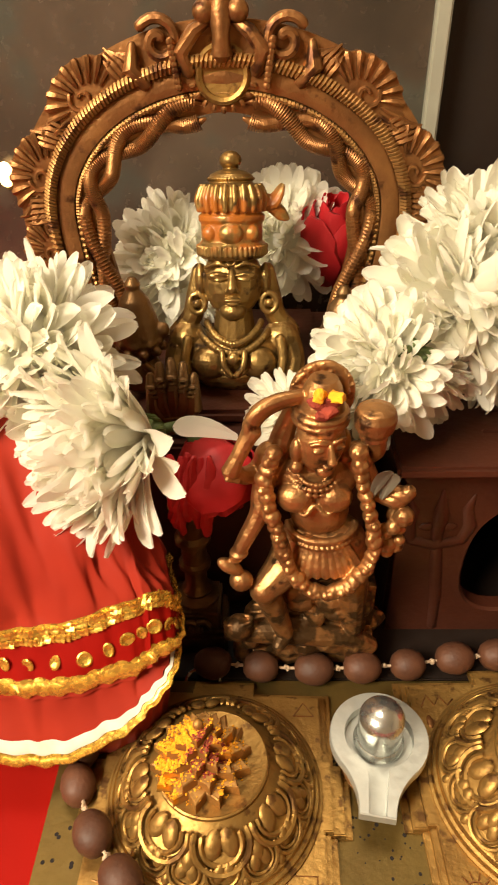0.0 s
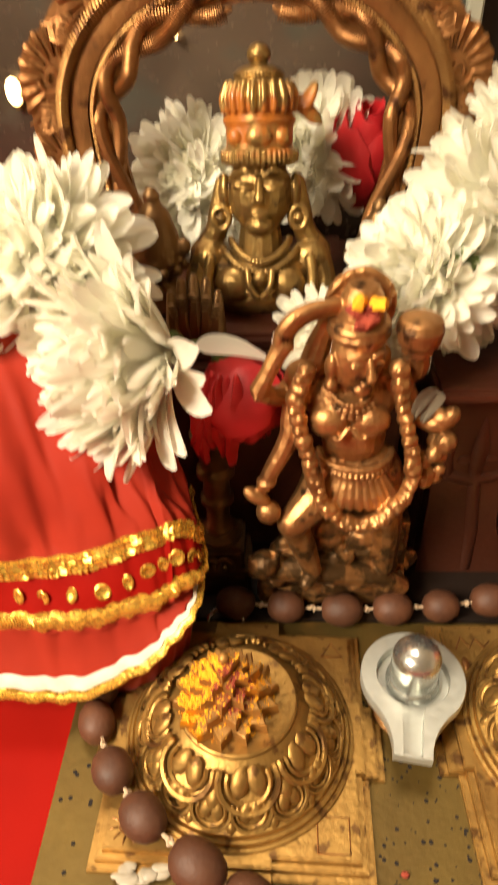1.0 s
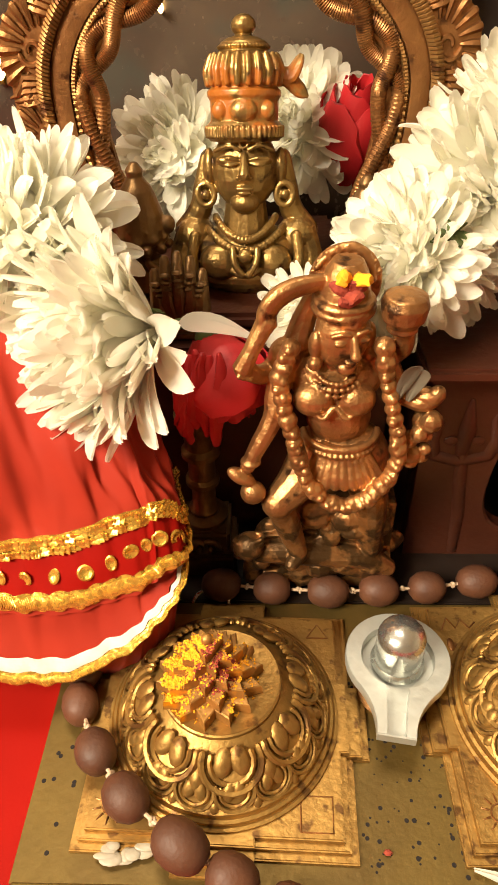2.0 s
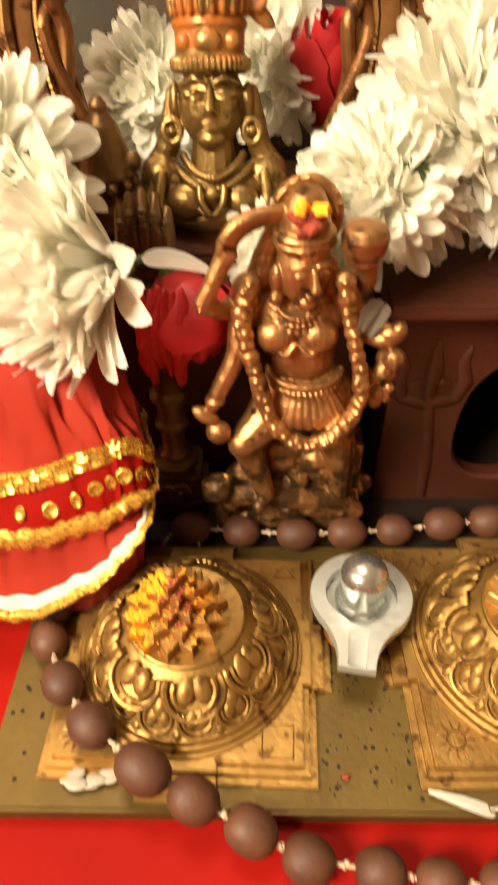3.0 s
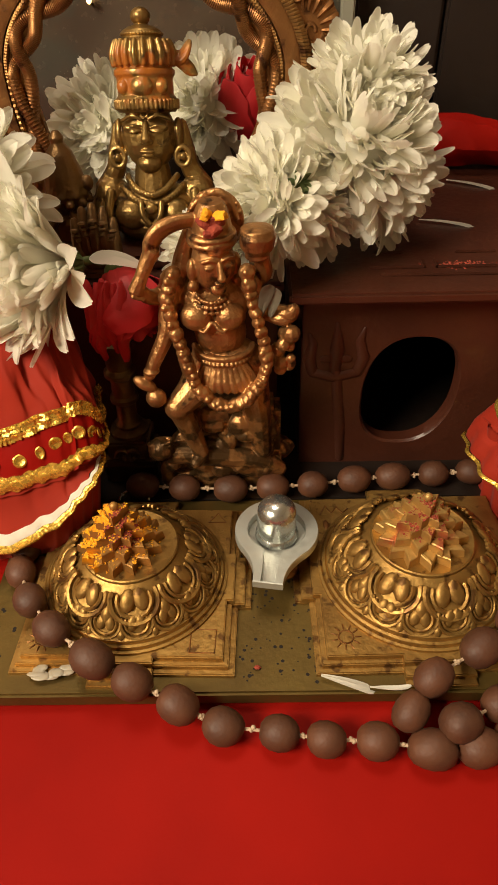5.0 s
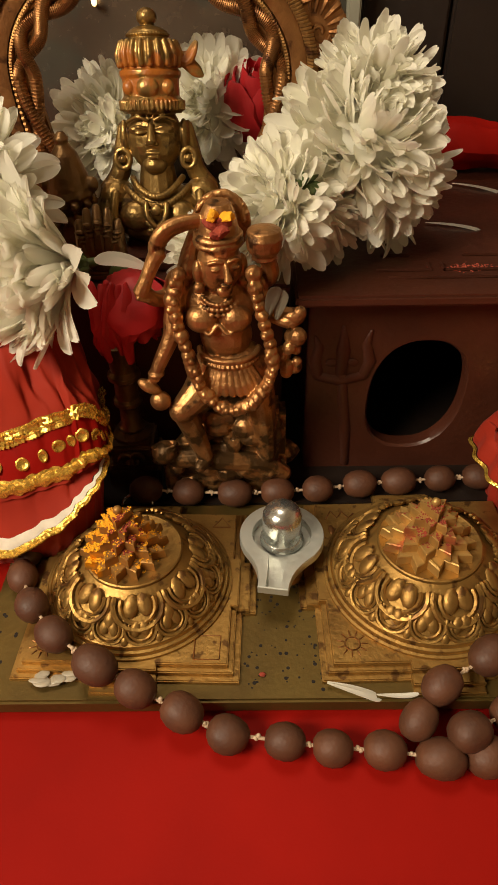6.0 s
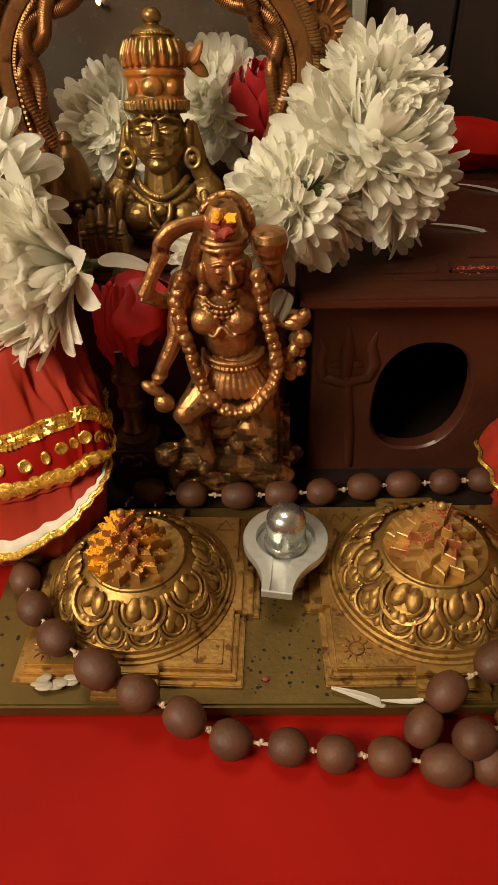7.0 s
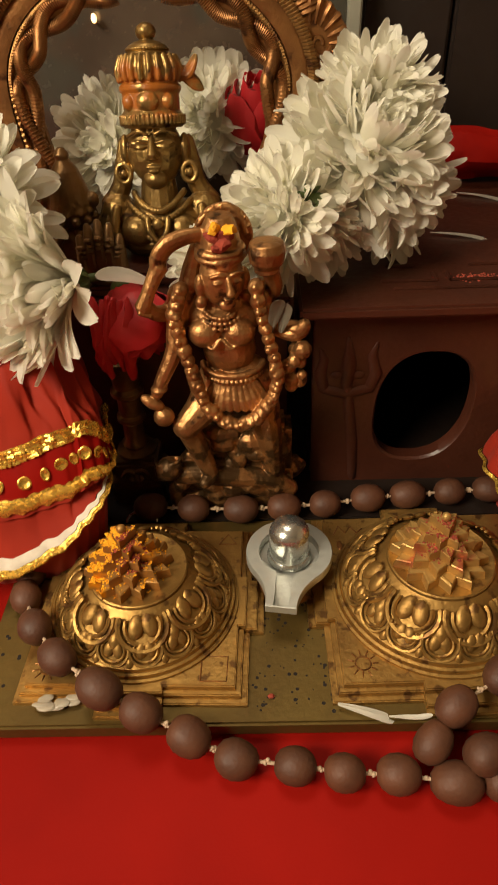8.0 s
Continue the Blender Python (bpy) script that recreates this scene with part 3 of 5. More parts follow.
part("plinth", block(bmesh.new(), (-5.6, 11.0, 8.11), (0.6, 19.0, 8.6), 0.15), WOOD, ped)

# carved brass post beside the rose
post = base("brass_post", at(-3.75, 9.0, 0), "turned dark bronze post with rings on a scrolled foot", "post")
part("foot", block(bmesh.new(), (-1.0, -0.9, 0), (1.0, 0.9, 1.5), 0.12), DARK_BRONZE, post)
bm = bmesh.new()
for s in (-1, 1):
    tube(bm, [(s * (0.15 + 0.32 * (1 - t) * math.cos(6.5 * t)), -0.95, 2.0 + 0.42 * (1 - t) * math.sin(6.5 * t)) for t in (k / 16 for k in range(17))], 0.09, 7)
block(bm, (-0.95, -0.85, 1.5), (0.95, 0.85, 1.72), 0.06)
block(bm, (-0.8, -0.85, 1.73), (0.8, 0.75, 2.55), 0.1)
part("scroll", bm, DARK_BRONZE, post)
prof = [(0.7, 2.5), (0.72, 2.7), (0.45, 2.85), (0.5, 3.0), (0.38, 3.15), (0.36, 3.9), (0.52, 4.05), (0.52, 4.2), (0.42, 4.3), (0.40, 5.0), (0.58, 5.15), (0.58, 5.3), (0.45, 5.45), (0.5, 6.3), (0.7, 6.6), (0.3, 6.7)]
part("shaft", revolve(bmesh.new(), prof, 24), DARK_BRONZE, post)

# a broken incense stick lying over the disc of the second yantra
bm = tube(bmesh.new(), [(5.15, 3.75, 2.86), (5.7, 2.85, 2.95), (6.2, 1.98, 2.98)], 0.05, 7)
tagged(mesh_object("incense_stick", bm, BRASS), "broken golden incense stick lying on the yantra", "incense")


# ---- flowers ----
def petal_mesh(length, width, curl, cup, seed):
    """A thin, cupped, curling petal from the origin along +z, its face towards -y."""
    bm = bmesh.new()
    u = 4
    front = []
    for t in (0.0, 0.15, 0.30, 0.45, 0.60, 0.72, 0.82, 0.90, 0.96, 1.0):
        # narrow claw, broad middle, rounded tip
        w = width * (0.30 + 0.70 * math.sin(0.5 * math.pi * min(1.0, 1.35 * t)))
        if t > 0.80:
            w *= math.sqrt(max(0.06, 1 - ((t - 0.80) / 0.205) ** 2))
        a = curl * t * t
        y, z = -length * t * math.sin(a) * 0.6, length * t * math.cos(a * 0.6)
        rf = []
        for j in range(u + 1):
            s = 2 * j / u - 1
            x = 0.5 * w * s + 0.10 * width * noise.noise((seed, 1.6 * t, 0.0))
            c = -cup * w * (s * s) + 0.07 * width * noise.noise((seed, 1.8 * t, 0.8 * s)) + 0.03 * width * math.cos(2 * math.pi * s)
            rf.append((x, y + c, z))
        front.append(rf)
    grid_faces(bm, front)
    return bm


PETALS = {}


def petal_kind(key, mat, *shape):
    if key not in PETALS:
        ob = mesh_object("petal", petal_mesh(*shape), mat)
        ob.data.shade_smooth()
        PETALS[key] = ob.data
        bpy.data.objects.remove(ob)
    return PETALS[key]


for k in range(6):
    petal_kind(("white", k), PETAL, 1.0, 0.215 + 0.03 * (k % 3), (-0.40, -0.15, -0.55, 0.20, -0.25, 0.40)[k], (-0.16, -0.09, -0.12, -0.20, -0.06, -0.12)[k], 3.1 * k)


petal_kind(("white", 6), PETAL, 1.0, 0.25, 0.3, 0.06, 7.7)
petal_kind(("white", 7), WILTED, 1.0, 0.27, 0.3, 0.08, 4.4)


def chrysanthemum(centre, axis, radius, label, seed, count=130, reach=112, green=True, taper=0.42):
    r = random.Random(seed)
    ax = Vector(axis).normalized()
    turn = ax.to_track_quat("Z", "Y").to_matrix().to_4x4()
    top = base("chrysanthemum", Matrix.Translation(Vector(centre) * CM) @ turn, label, "flower", "white flowers on the shrine")
    foot = -0.25 * radius
    count = int(1.25 * count)
    for k in range(count):
        t = ((k + 0.5) / count) ** 0.62
        polar = reach * t + r.uniform(-13, 13)
        turn_z = 137.5 * k + r.uniform(-14, 14)
        size = radius * (1.01 - 0.5 * taper + taper * t) * r.uniform(0.80, 1.10) * (1.0 if polar > 25 else 0.85)
        kind = r.choice((0, 0, 3, 5)) if t < 0.5 else r.choice((1, 1, 2, 4, 5))
        ob = new("petal", PETALS[("white", kind)])
        ob.parent = top
        s = size
        wide = min(size, 2.7) * r.uniform(0.78, 1.15) * (0.85 if t > 0.7 else 1.0)
        m = Matrix.Rotation(radians(turn_z), 4, "Z") @ Matrix.Rotation(radians(polar), 4, "X") @ Matrix.Rotation(radians(r.uniform(-32, 32)), 4, "Z")
        ob.matrix_basis = Matrix.Translation((0, 0, foot * CM)) @ m @ Matrix.Diagonal((wide, (wide + s) / 2, s, 1))
    heart = 0.60 if reach > 90 else 0.24
    bm = ball(bmesh.new(), (0, 0, foot + (0.0 if reach > 90 else 0.4 * radius)), (heart * radius, heart * radius, 0.87 * heart * radius))
    for v in bm.verts:
        v.co += 0.12 * noise.noise_vector(v.co * 3)
    part("core", bm, PETAL, top)
    if green:
        bm = bmesh.new()
        ball(bm, (0, 0, foot - 0.08), (0.36, 0.36, 0.28))
        tube(bm, [(0, 0, foot - 0.2), (0.05, 0.05, foot - 0.9)], [0.16, 0.13], 8)
        calyx = part("calyx", bm, CALYX, top, "green calyx and stem stub")
        for k in range(9):
            shared_part(("sepal", "daisy"), lambda: tube(bmesh.new(), [(0.2, 0, -0.25), (0.38, 0, -0.10), (0.5, 0, 0.10)], [0.10, 0.11, 0.03], 6, 0.5), CALYX, calyx, at(0, 0, foot, 0, 0, 40 * k))
    return top


WHITE = "white chrysanthemum bloom with long loose petals "
chrysanthemum((-5.25, 7.9, 9.75), (-0.80, -0.56, 0.14), 3.6, WHITE + "above the red cloth", 11, 340, 57, True, -0.12)
chrysanthemum((-8.1, 9.2, 11.8), (-0.35, -0.60, 0.65), 2.45, WHITE + "beside the arch", 12, 240)
chrysanthemum((4.55, 10.9, 12.7), (0.30, -0.45, 0.65), 2.55, WHITE + "on the wooden box", 13, 320, 125)
chrysanthemum((4.75, 12.2, 14.1), (0.10, -0.3, 0.9), 1.85, WHITE + "on top of other blooms", 14, 210)
chrysanthemum((1.35, 9.5, 10.95), (-0.62, -0.5, 0.25), 1.85, WHITE + "behind the copper statue", 15, 220, 100)
chrysanthemum((2.9, 9.9, 10.2), (0.1, -0.75, -0.55), 1.55, WHITE + "hanging over the box edge", 16, 150, 95)
chrysanthemum((5.5, 11.3, 10.7), (0.72, -0.52, -0.40), 2.0, WHITE + "drooping on the wooden box", 20, 70, 62, False)
chrysanthemum((-0.95, 9.7, 9.35), (-0.5, -0.7, 0.3), 1.2, WHITE + "behind the raised arm", 17, 90, 95)
chrysanthemum((-5.05, 17.2, 11.3), (-0.45, -0.75, 0.45), 2.3, WHITE + "behind the brass bust", 18, 210)
chrysanthemum((-0.85, 17.2, 12.3), (-0.25, -0.8, 0.5), 2.05, WHITE + "behind the brass bust", 19, 190)


bm = bmesh.new()
for k in range(7):
    a = 0.9 * k
    limb(bm, [(0, 0, 0), (0.28 * math.cos(a), 0.10 * math.sin(2 * a) - 0.12, 0.22 * math.sin(a)), (0.5 * math.cos(a), -0.10, 0.36 * math.sin(a))], [0.10, 0.12, 0.03], 8, 0.5)
ob = mesh_object("green_sepal", bm, CALYX)
ob.matrix_basis = at(2.45, 9.05, 11.72)
tagged(ob, "small green sepals between the white blooms", "leaf")


def fallen(pos, turn, length, wide, kind, label):
    """A single fallen petal."""
    ob = new("petal", PETALS[("white", kind)])
    ob.matrix_basis = at(*pos, *turn) @ Matrix.Diagonal((wide, (wide + length) / 2, length, 1))
    return tagged(ob, label, "petal", "fallen petals")


fallen((7.3, 13.7, 8.70), (87, 0, 74), 2.3, 1.3, 6, "fallen white petal lying on the wooden box")
fallen((9.3, 18.0, 8.70), (87, 0, 62), 2.4, 1.5, 6, "fallen white petal lying on the wooden box")
fallen((2.84, -0.42, 0.92), (92, 0, 76), 1.6, 1.2, 6, "slender fallen white petal on the brass tray")
fallen((4.2, -0.74, 0.80), (92, 0, 84), 1.2, 0.6, 2, "dry curled petal tip on the brass tray")
fallen((-2.2, 8.5, 9.35), (58, 0, -84), 1.75, 4.2, 6, "white petal lying by the red rose")
fallen((1.28, 6.82, 8.55), (10, 8, 8), 1.35, 1.5, 7, "wilted grey-white petal stuck on the statue")
fallen((1.55, 6.88, 8.50), (6, 14, -20), 1.25, 1.5, 7, "wilted grey-white petal stuck on the statue")

# red powder spilt on the lid of the box
r, bm = random.Random(8), bmesh.new()
for k in range(160):
    g = r.uniform(0.012, 0.032)
    ball(bm, (8.1 + r.gauss(0, 0.5), 10.0 + r.gauss(0, 0.14), TOP + 0.70 + 0.3 * g), (1.5 * g, 1.3 * g, 0.6 * g), None, 6, 4)
tagged(mesh_object("kumkum_spill", bm, KUMKUM), "red kumkum powder spilt on the wooden lid", "powder", kind="stuff")


# red roses: overlapping cupped petals round a folded heart
def rose(centre, axis, radius, label, seed, count=15):
    r = random.Random(seed)
    turn = Vector(axis).normalized().to_track_quat("Z", "Y").to_matrix().to_4x4()
    top = base("rose", Matrix.Translation(Vector(centre) * CM) @ turn, label, "flower", "red roses")
    for k in range(count):
        t = (k + 0.5) / count
        bm = bmesh.new()
        rows_f, rows_b = [], []
        a0, span = 2.4 * k, 2.5 - 0.5 * t
        rad = radius * (0.25 + 0.75 * t)
        for i in range(7):
            v = i / 6
            row, rowb = [], []
            for j in range(9):
                s = j / 8 - 0.5
                a = a0 + span * s
                edge = 1 - (2 * abs(s)) ** 3 * 0.45 * v
                rr = rad * (0.30 + 0.72 * math.sin(2.15 * v + 0.15)) * (1 + 0.07 * noise.noise((k, 4 * s, 2 * v)))
                flare = 0.05 * rad * t * max(0.0, v - 0.7) / 0.3
                z = radius * (-0.8 + (1.75 - 0.35 * t) * v * edge) + 0.10 * radius * noise.noise((k + 9, 5 * s, 3 * v))
                row.append(((rr + flare) * math.cos(a), (rr + flare) * math.sin(a), z))
                rowb.append(((rr + flare - 0.05) * math.cos(a), (rr + flare - 0.05) * math.sin(a), z - 0.01))
            rows_f.append(row)
            rows_b.append(rowb)
        grid_faces(bm, [f + b[::-1] for f, b in zip(rows_f, rows_b)], True, True)
        part("petal", bm, ROSE, top)
    part("heart", ball(bmesh.new(), (0, 0, 0), (0.35 * radius, 0.35 * radius, 0.7 * radius)), ROSE, top)
    bm = ball(bmesh.new(), (0, 0, -0.8 * radius), (0.3 * radius, 0.3 * radius, 0.22 * radius))
    part("sepal", bm, CALYX, top, "green sepals")
    return top


front_rose = rose((-2.9, 8.3, 8.3), (0.30, -0.35, -0.85), 1.35, "deep red wilting rose hanging beside the statue", 3)
for k in range(7):
    bm = bmesh.new()
    x, y, z = -3.95 + 0.17 * k, 7.5 + 0.05 * (k % 3), 9.4 - 0.12 * (k % 2)
    tube(bm, [(x + 0.10 * math.sin(3 * t + k) - 0.1 * t, y - 0.25 * math.sin(3.1 * t), z - (2.0 + 0.35 * (k % 3)) * t) for t in (q / 9 for q in range(10))],
         [0.10 + 0.13 * math.sin(3.0 * q / 9 + 0.1) for q in range(10)], 8, 0.7)
    for v in bm.verts:
        v.co += 0.10 * noise.noise_vector(v.co * 2.5)
    ob = part("shrivelled_petal", bm, ROSE, front_rose)
    ob.matrix_parent_inverse = front_rose.matrix_basis.inverted()
bud_rose = rose((1.0, 17.0, 11.9), (0.05, -0.25, 0.95), 1.35, "red rosebud tucked behind the brass bust", 5)
bud_rose.matrix_basis = bud_rose.matrix_basis @ Matrix.Diagonal((1, 1, 1.45, 1))


# ---- red net skirts with gold trims ----
def through_points(pts, u):
    """A smooth curve through the points; u runs from 0 to the last index."""
    i = min(int(u), len(pts) - 2)
    t = u - i
    a, b, c, d = (Vector(pts[k]) for k in (max(i - 1, 0), i, i + 1, min(i + 2, len(pts) - 1)))
    return 0.5 * ((2 * b) + (c - a) * t + (2 * a - 5 * b + 4 * c - d) * t * t + (3 * b - a - 3 * c + d) * t ** 3)


def draped_skirt(label, seed):
    """A gathered pouch of net whose hem curls up at its rounded end."""
    top = base("red_skirt", at(0, 0, 0), label, "cloth", "red net skirts")
    gather = [(-14, 9.6, 9.9), (-10.5, 8.4, 10.4), (-8.6, 8.2, 10.3), (-7.2, 8.2, 9.9), (-6.3, 8.5, 9.4), (-5.9, 9.2, 9.0), (-6.5, 10.2, 8.8)]
    shoulder = [(-14, 6.6, 8.0), (-10.0, 6.2, 8.2), (-7.6, 6.2, 8.1), (-6.1, 6.3, 7.7), (-5.2, 6.5, 7.0), (-4.8, 7.1, 6.5), (-5.3, 8.8, 6.4)]
    ribbon = [(-14, 5.6, 5.6), (-9.6, 5.3, 5.4), (-7.3, 5.25, 5.6), (-5.5, 5.4, 6.2), (-4.6, 5.75, 6.2), (-4.3, 6.4, 5.3), (-4.8, 8.3, 5.0)]
    lace = [(-14, 4.7, 3.9), (-9.4, 4.45, 3.75), (-7.2, 4.4, 3.8), (-5.4, 4.6, 4.2), (-4.5, 5.1, 4.5), (-4.12, 5.9, 4.35), (-4.7, 8.0, 4.2)]
    hem = [(-14, 3.6, 2.2), (-9.2, 3.5, 1.95), (-7.2, 3.55, 1.9), (-5.4, 3.85, 2.85), (-4.4, 4.4, 3.75), (-3.98, 5.4, 4.2), (-4.7, 7.8, 4.0)]
    rings = [gather, shoulder, ribbon, lace, hem]
    middle = Vector((-8.6, 7.0, 5.0))

    def surface(u, v, off=0.0):
        cols = [through_points(r, u) for r in rings]
        p = through_points(cols, v)
        out = Vector((p.x - middle.x, p.y - middle.y, 0.55 * (p.z - middle.z))).normalized()
        ease = min(1.0, v)
        fold = 0.16 * math.sin(5.2 * u + 1.1 * v + 1.2 * math.sin(1.7 * u + seed)) * (1.25 - 0.24 * v) + 0.05 * math.sin(15 * u - 3 * v)
        fold += 0.10 * noise.noise((2.2 * u + seed, 1.5 * v, 2.0)) + 0.05 * noise.noise((6 * u, 3 * v, 5.0))
        # one pleat lapped over the rest
        lap = 0.20 / (1 + math.exp(-60 * (u - 3.62))) if 0.6 < v < 3.2 else 0.0
        p = p + out * (fold * ease * (0.55 if v > 2.0 else 1.0) + off + lap)
        p.z += 0.8 * lap
        return p

    U0, U1, NU = 0.0, 6.0, 220

    def strip(name, v0, v1, nv, off, mat, lab="", wave=0.0, waves=52, bulge=0.05, parent=None):
        front, back = [], []
        for i in range(nv + 1):
            rf, rb = [], []
            for k in range(NU + 1):
                u = U0 + (U1 - U0) * k / NU
                v = v0 + (v1 - v0) * i / nv
                if wave and i in (0, nv):
                    v += wave * abs(math.sin(waves * u / 4)) * (-1 if i == 0 else 1)
                b = off + bulge * math.sin(math.pi * i / nv)
                rf.append(surface(u, v, b))
                rb.append(surface(u, v, b - 0.05))
            front.append(rf)
            back.append(rb)
        bm = bmesh.new()
        grid_faces(bm, front + back[::-1], False)
        bmesh.ops.recalc_face_normals(bm, faces=bm.faces)
        return part(name, bm, mat, parent or top, lab)

    def facing(u, v, off):
        p, q, w = surface(u, v, off), surface(u + 0.03, v, off), surface(u, v + 0.03, off)
        n = (w - p).cross(q - p).normalized()
        if n.dot(p - middle) < 0:
            n = -n
        return Matrix.Translation(p * CM) @ n.to_track_quat("Z", "Y").to_matrix().to_4x4()

    strip("fabric", 0.0, 3.1, 44, 0.0, RED_NET, bulge=0.0)
    ribbon_part = strip("sequin_ribbon", 2.02, 2.24, 4, 0.07, GOLD, "glittering gold sequin ribbon", bulge=0.0)
    band = strip("red_band", 2.24, 2.78, 5, 0.05, RED_SATIN, "red band set with round gold sequins", bulge=0.02)
    lace_part = strip("zigzag_lace", 2.80, 2.97, 5, 0.10, GOLD, "gold zigzag lace", 0.05, bulge=0.05)
    strip("lower_fabric", 3.04, 3.72, 6, -0.12, RED_NET, bulge=-0.10)
    strip("white_piping", 3.66, 3.86, 4, -0.02, WHITE_CLOTH, "white cotton piping", bulge=0.03)
    strip("gold_hem", 3.85, 3.99, 4, 0.06, GOLD, "narrow gold hem", 0.012, 180)
    # lining tucked under, down to the tray
    rows = []
    for share, z in ((0.99, None), (0.90, 1.6), (0.80, 0.75)):
        row = []
        for k in range(NU + 1):
            p = surface(U0 + (U1 - U0) * k / NU, 4.0)
            q = middle + (p - middle) * share
            q.z = p.z - 0.03 if z is None else min(z, p.z - 0.2)
            row.append(q)
        rows.append(row)
    part("lining", grid_faces_of(rows), RED_NET, top)
    disc = cell = None
    r = random.Random(31)
    for k in range(15):
        turn = Euler((radians(r.uniform(-20, 20)), radians(r.uniform(-25, 25)), 0)).to_matrix().to_4x4()
        m = facing(0.62 + 0.355 * k + r.uniform(-0.05, 0.05), 2.50 + r.uniform(-0.04, 0.04), 0.09) @ turn @ Matrix.Diagonal((r.uniform(0.65, 1.05), 1, 1, 1))
        if disc is None:
            disc = part("sequin", revolve(bmesh.new(), [(0.20, -0.02), (0.22, 0.02), (0.17, 0.05), (0.13, 0.03), (0.05, 0.02)], 16), GOLD, band)
            disc.matrix_basis = m
        else:
            twin(disc, m)
    for k in range(84):
        for v in (2.075, 2.185):
            tilt = Euler((radians(r.uniform(-22, 22)), radians(r.uniform(-22, 22)), 0)).to_matrix().to_4x4()
            m = facing(0.7 + 0.0625 * k, v, 0.13) @ tilt
            if cell is None:
                cell = part("ribbon_cell", block(bmesh.new(), (-0.115, -0.105, -0.02), (0.115, 0.105, 0.02), 0.012), GOLD, ribbon_part)
                cell.matrix_basis = m
            else:
                twin(cell, m)
    # slanting cords of the lace and the twist of the hem
    bm = bmesh.new()
    for k in range(190):
        u = 0.7 + 0.0276 * k
        tube(bm, [surface(u, 2.80, 0.13), surface(u + 0.03, 2.885, 0.19), surface(u, 2.97, 0.13)], 0.032, 5)
    part("lace_cord", bm, GOLD, lace_part)
    bm = bmesh.new()
    for k in range(240):
        u = 0.7 + 0.0219 * k
        tube(bm, [surface(u, 3.86, 0.11), surface(u + 0.02, 3.92, 0.15), surface(u + 0.035, 3.985, 0.10)], 0.04, 5)
    part("hem_twist", bm, GOLD, top)
    return top


def grid_faces_of(rows):
    bm = bmesh.new()
    grid_faces(bm, rows)
    return bm


draped_skirt("gathered red net skirt with gold trims and white piping", 1.0)


def skirt(centre, rx, ry, flip, lift, label, seed):
    cx, cy = centre
    top = base("red_skirt", at(cx, cy, 0), label, "cloth", "red net skirts")
    KEYS = [(0.0, 0.20, 9.0), (0.12, 0.42, 8.7), (0.30, 0.64, 7.6), (0.45, 0.79, 6.3), (0.58, 0.88, 5.1), (0.75, 0.955, 3.95), (0.88, 0.99, 3.0), (1.0, 1.0, 2.2), (1.2, 0.93, 0.9), (1.4, 0.90, 0.0)]

    def surface(a, v, off=0.0):
        for (v0, r0, z0), (v1, r1, z1) in zip(KEYS, KEYS[1:]):
            if v <= v1:
                t = (v - v0) / (v1 - v0)
                break
        r, z = r0 + (r1 - r0) * t, z0 + (z1 - z0) * t
        fold = 0.075 * math.sin(7 * a + 1.5 * math.sin(3 * a + seed)) * (1.15 - 0.7 * v) + 0.018 * math.sin(19 * a + 2 * v + seed) * min(1, v)
        r *= 1 + fold * min(1.0, 0.4 + v)
        side = abs(math.cos(a)) ** 1.6
        z += lift * side * ((-0.95 + 1.30 * max(0.0, v - 0.42) / 0.58) * min(1.0, v * 2.4) if v < 1 else max(0.0, (1.4 - v) / 0.4))
        return (flip * (rx * r + off) * math.cos(a), (ry * r + off) * math.sin(a), z + 0.04 * noise.noise((6 * a, 5 * v, seed)))

    A0, A1, NA = radians(-178), radians(28), 150

    def strip(name, v0, v1, nv, off, mat, lab="", wave=0.0, thick=0.05):
        front, back = [], []
        for i in range(nv + 1):
            rf, rb = [], []
            for k in range(NA + 1):
                a = A0 + (A1 - A0) * k / NA
                v = v0 + (v1 - v0) * i / nv
                if wave and (i == 0 or i == nv):
                    v += wave * abs(math.sin(26 * a)) * (1 if i == 0 else -1)
                bulge = off + (0.05 * math.sin(math.pi * i / nv) if nv > 1 else 0)
                rf.append(surface(a, v, bulge))
                rb.append(surface(a, v, bulge - thick))
            front.append(rf)
            back.append(rb)
        bm = bmesh.new()
        grid_faces(bm, front + back[::-1], False)
        bmesh.ops.recalc_face_normals(bm, faces=bm.faces)
        return part(name, bm, mat, top, lab)

    strip("fabric", 0.0, 0.96, 40, 0.0, RED_NET)
    strip("gold_ribbon", 0.46, 0.53, 4, 0.09, GOLD, "narrow gold ribbon")
    strip("gold_hem", 0.955, 1.0, 4, 0.10, GOLD, "narrow gold hem", 0.004)
    strip("lining", 1.0, 1.4, 6, -0.4, RED_NET)
    return top


skirt((13.75, 6.6), 5.2, 3.4, -1, 1.9, "red net skirt edged with gold trim beside the box", 4.0)

# red cloth bunched on the back of the box
bm = bmesh.new()
rows = []
for i in range(40):
    t = i / 39
    x = 7.6 + 9.6 * t
    row = []
    for k in range(18):
        a = 2 * math.pi * k / 18
        rr = 0.95 + 0.28 * noise.noise((4 * t, 1.6 * math.cos(a), 1.6 * math.sin(a))) + 0.12 * noise.noise((14 * t, 3 * math.cos(a), 3 * math.sin(a)))
        row.append((x, 20.2 - 0.9 * t + 1.1 * rr * math.cos(a), max(8.62, 9.75 - 1.0 * t * t + rr * math.sin(a))))
    rows.append(row)
grid_faces(bm, rows, True, True)
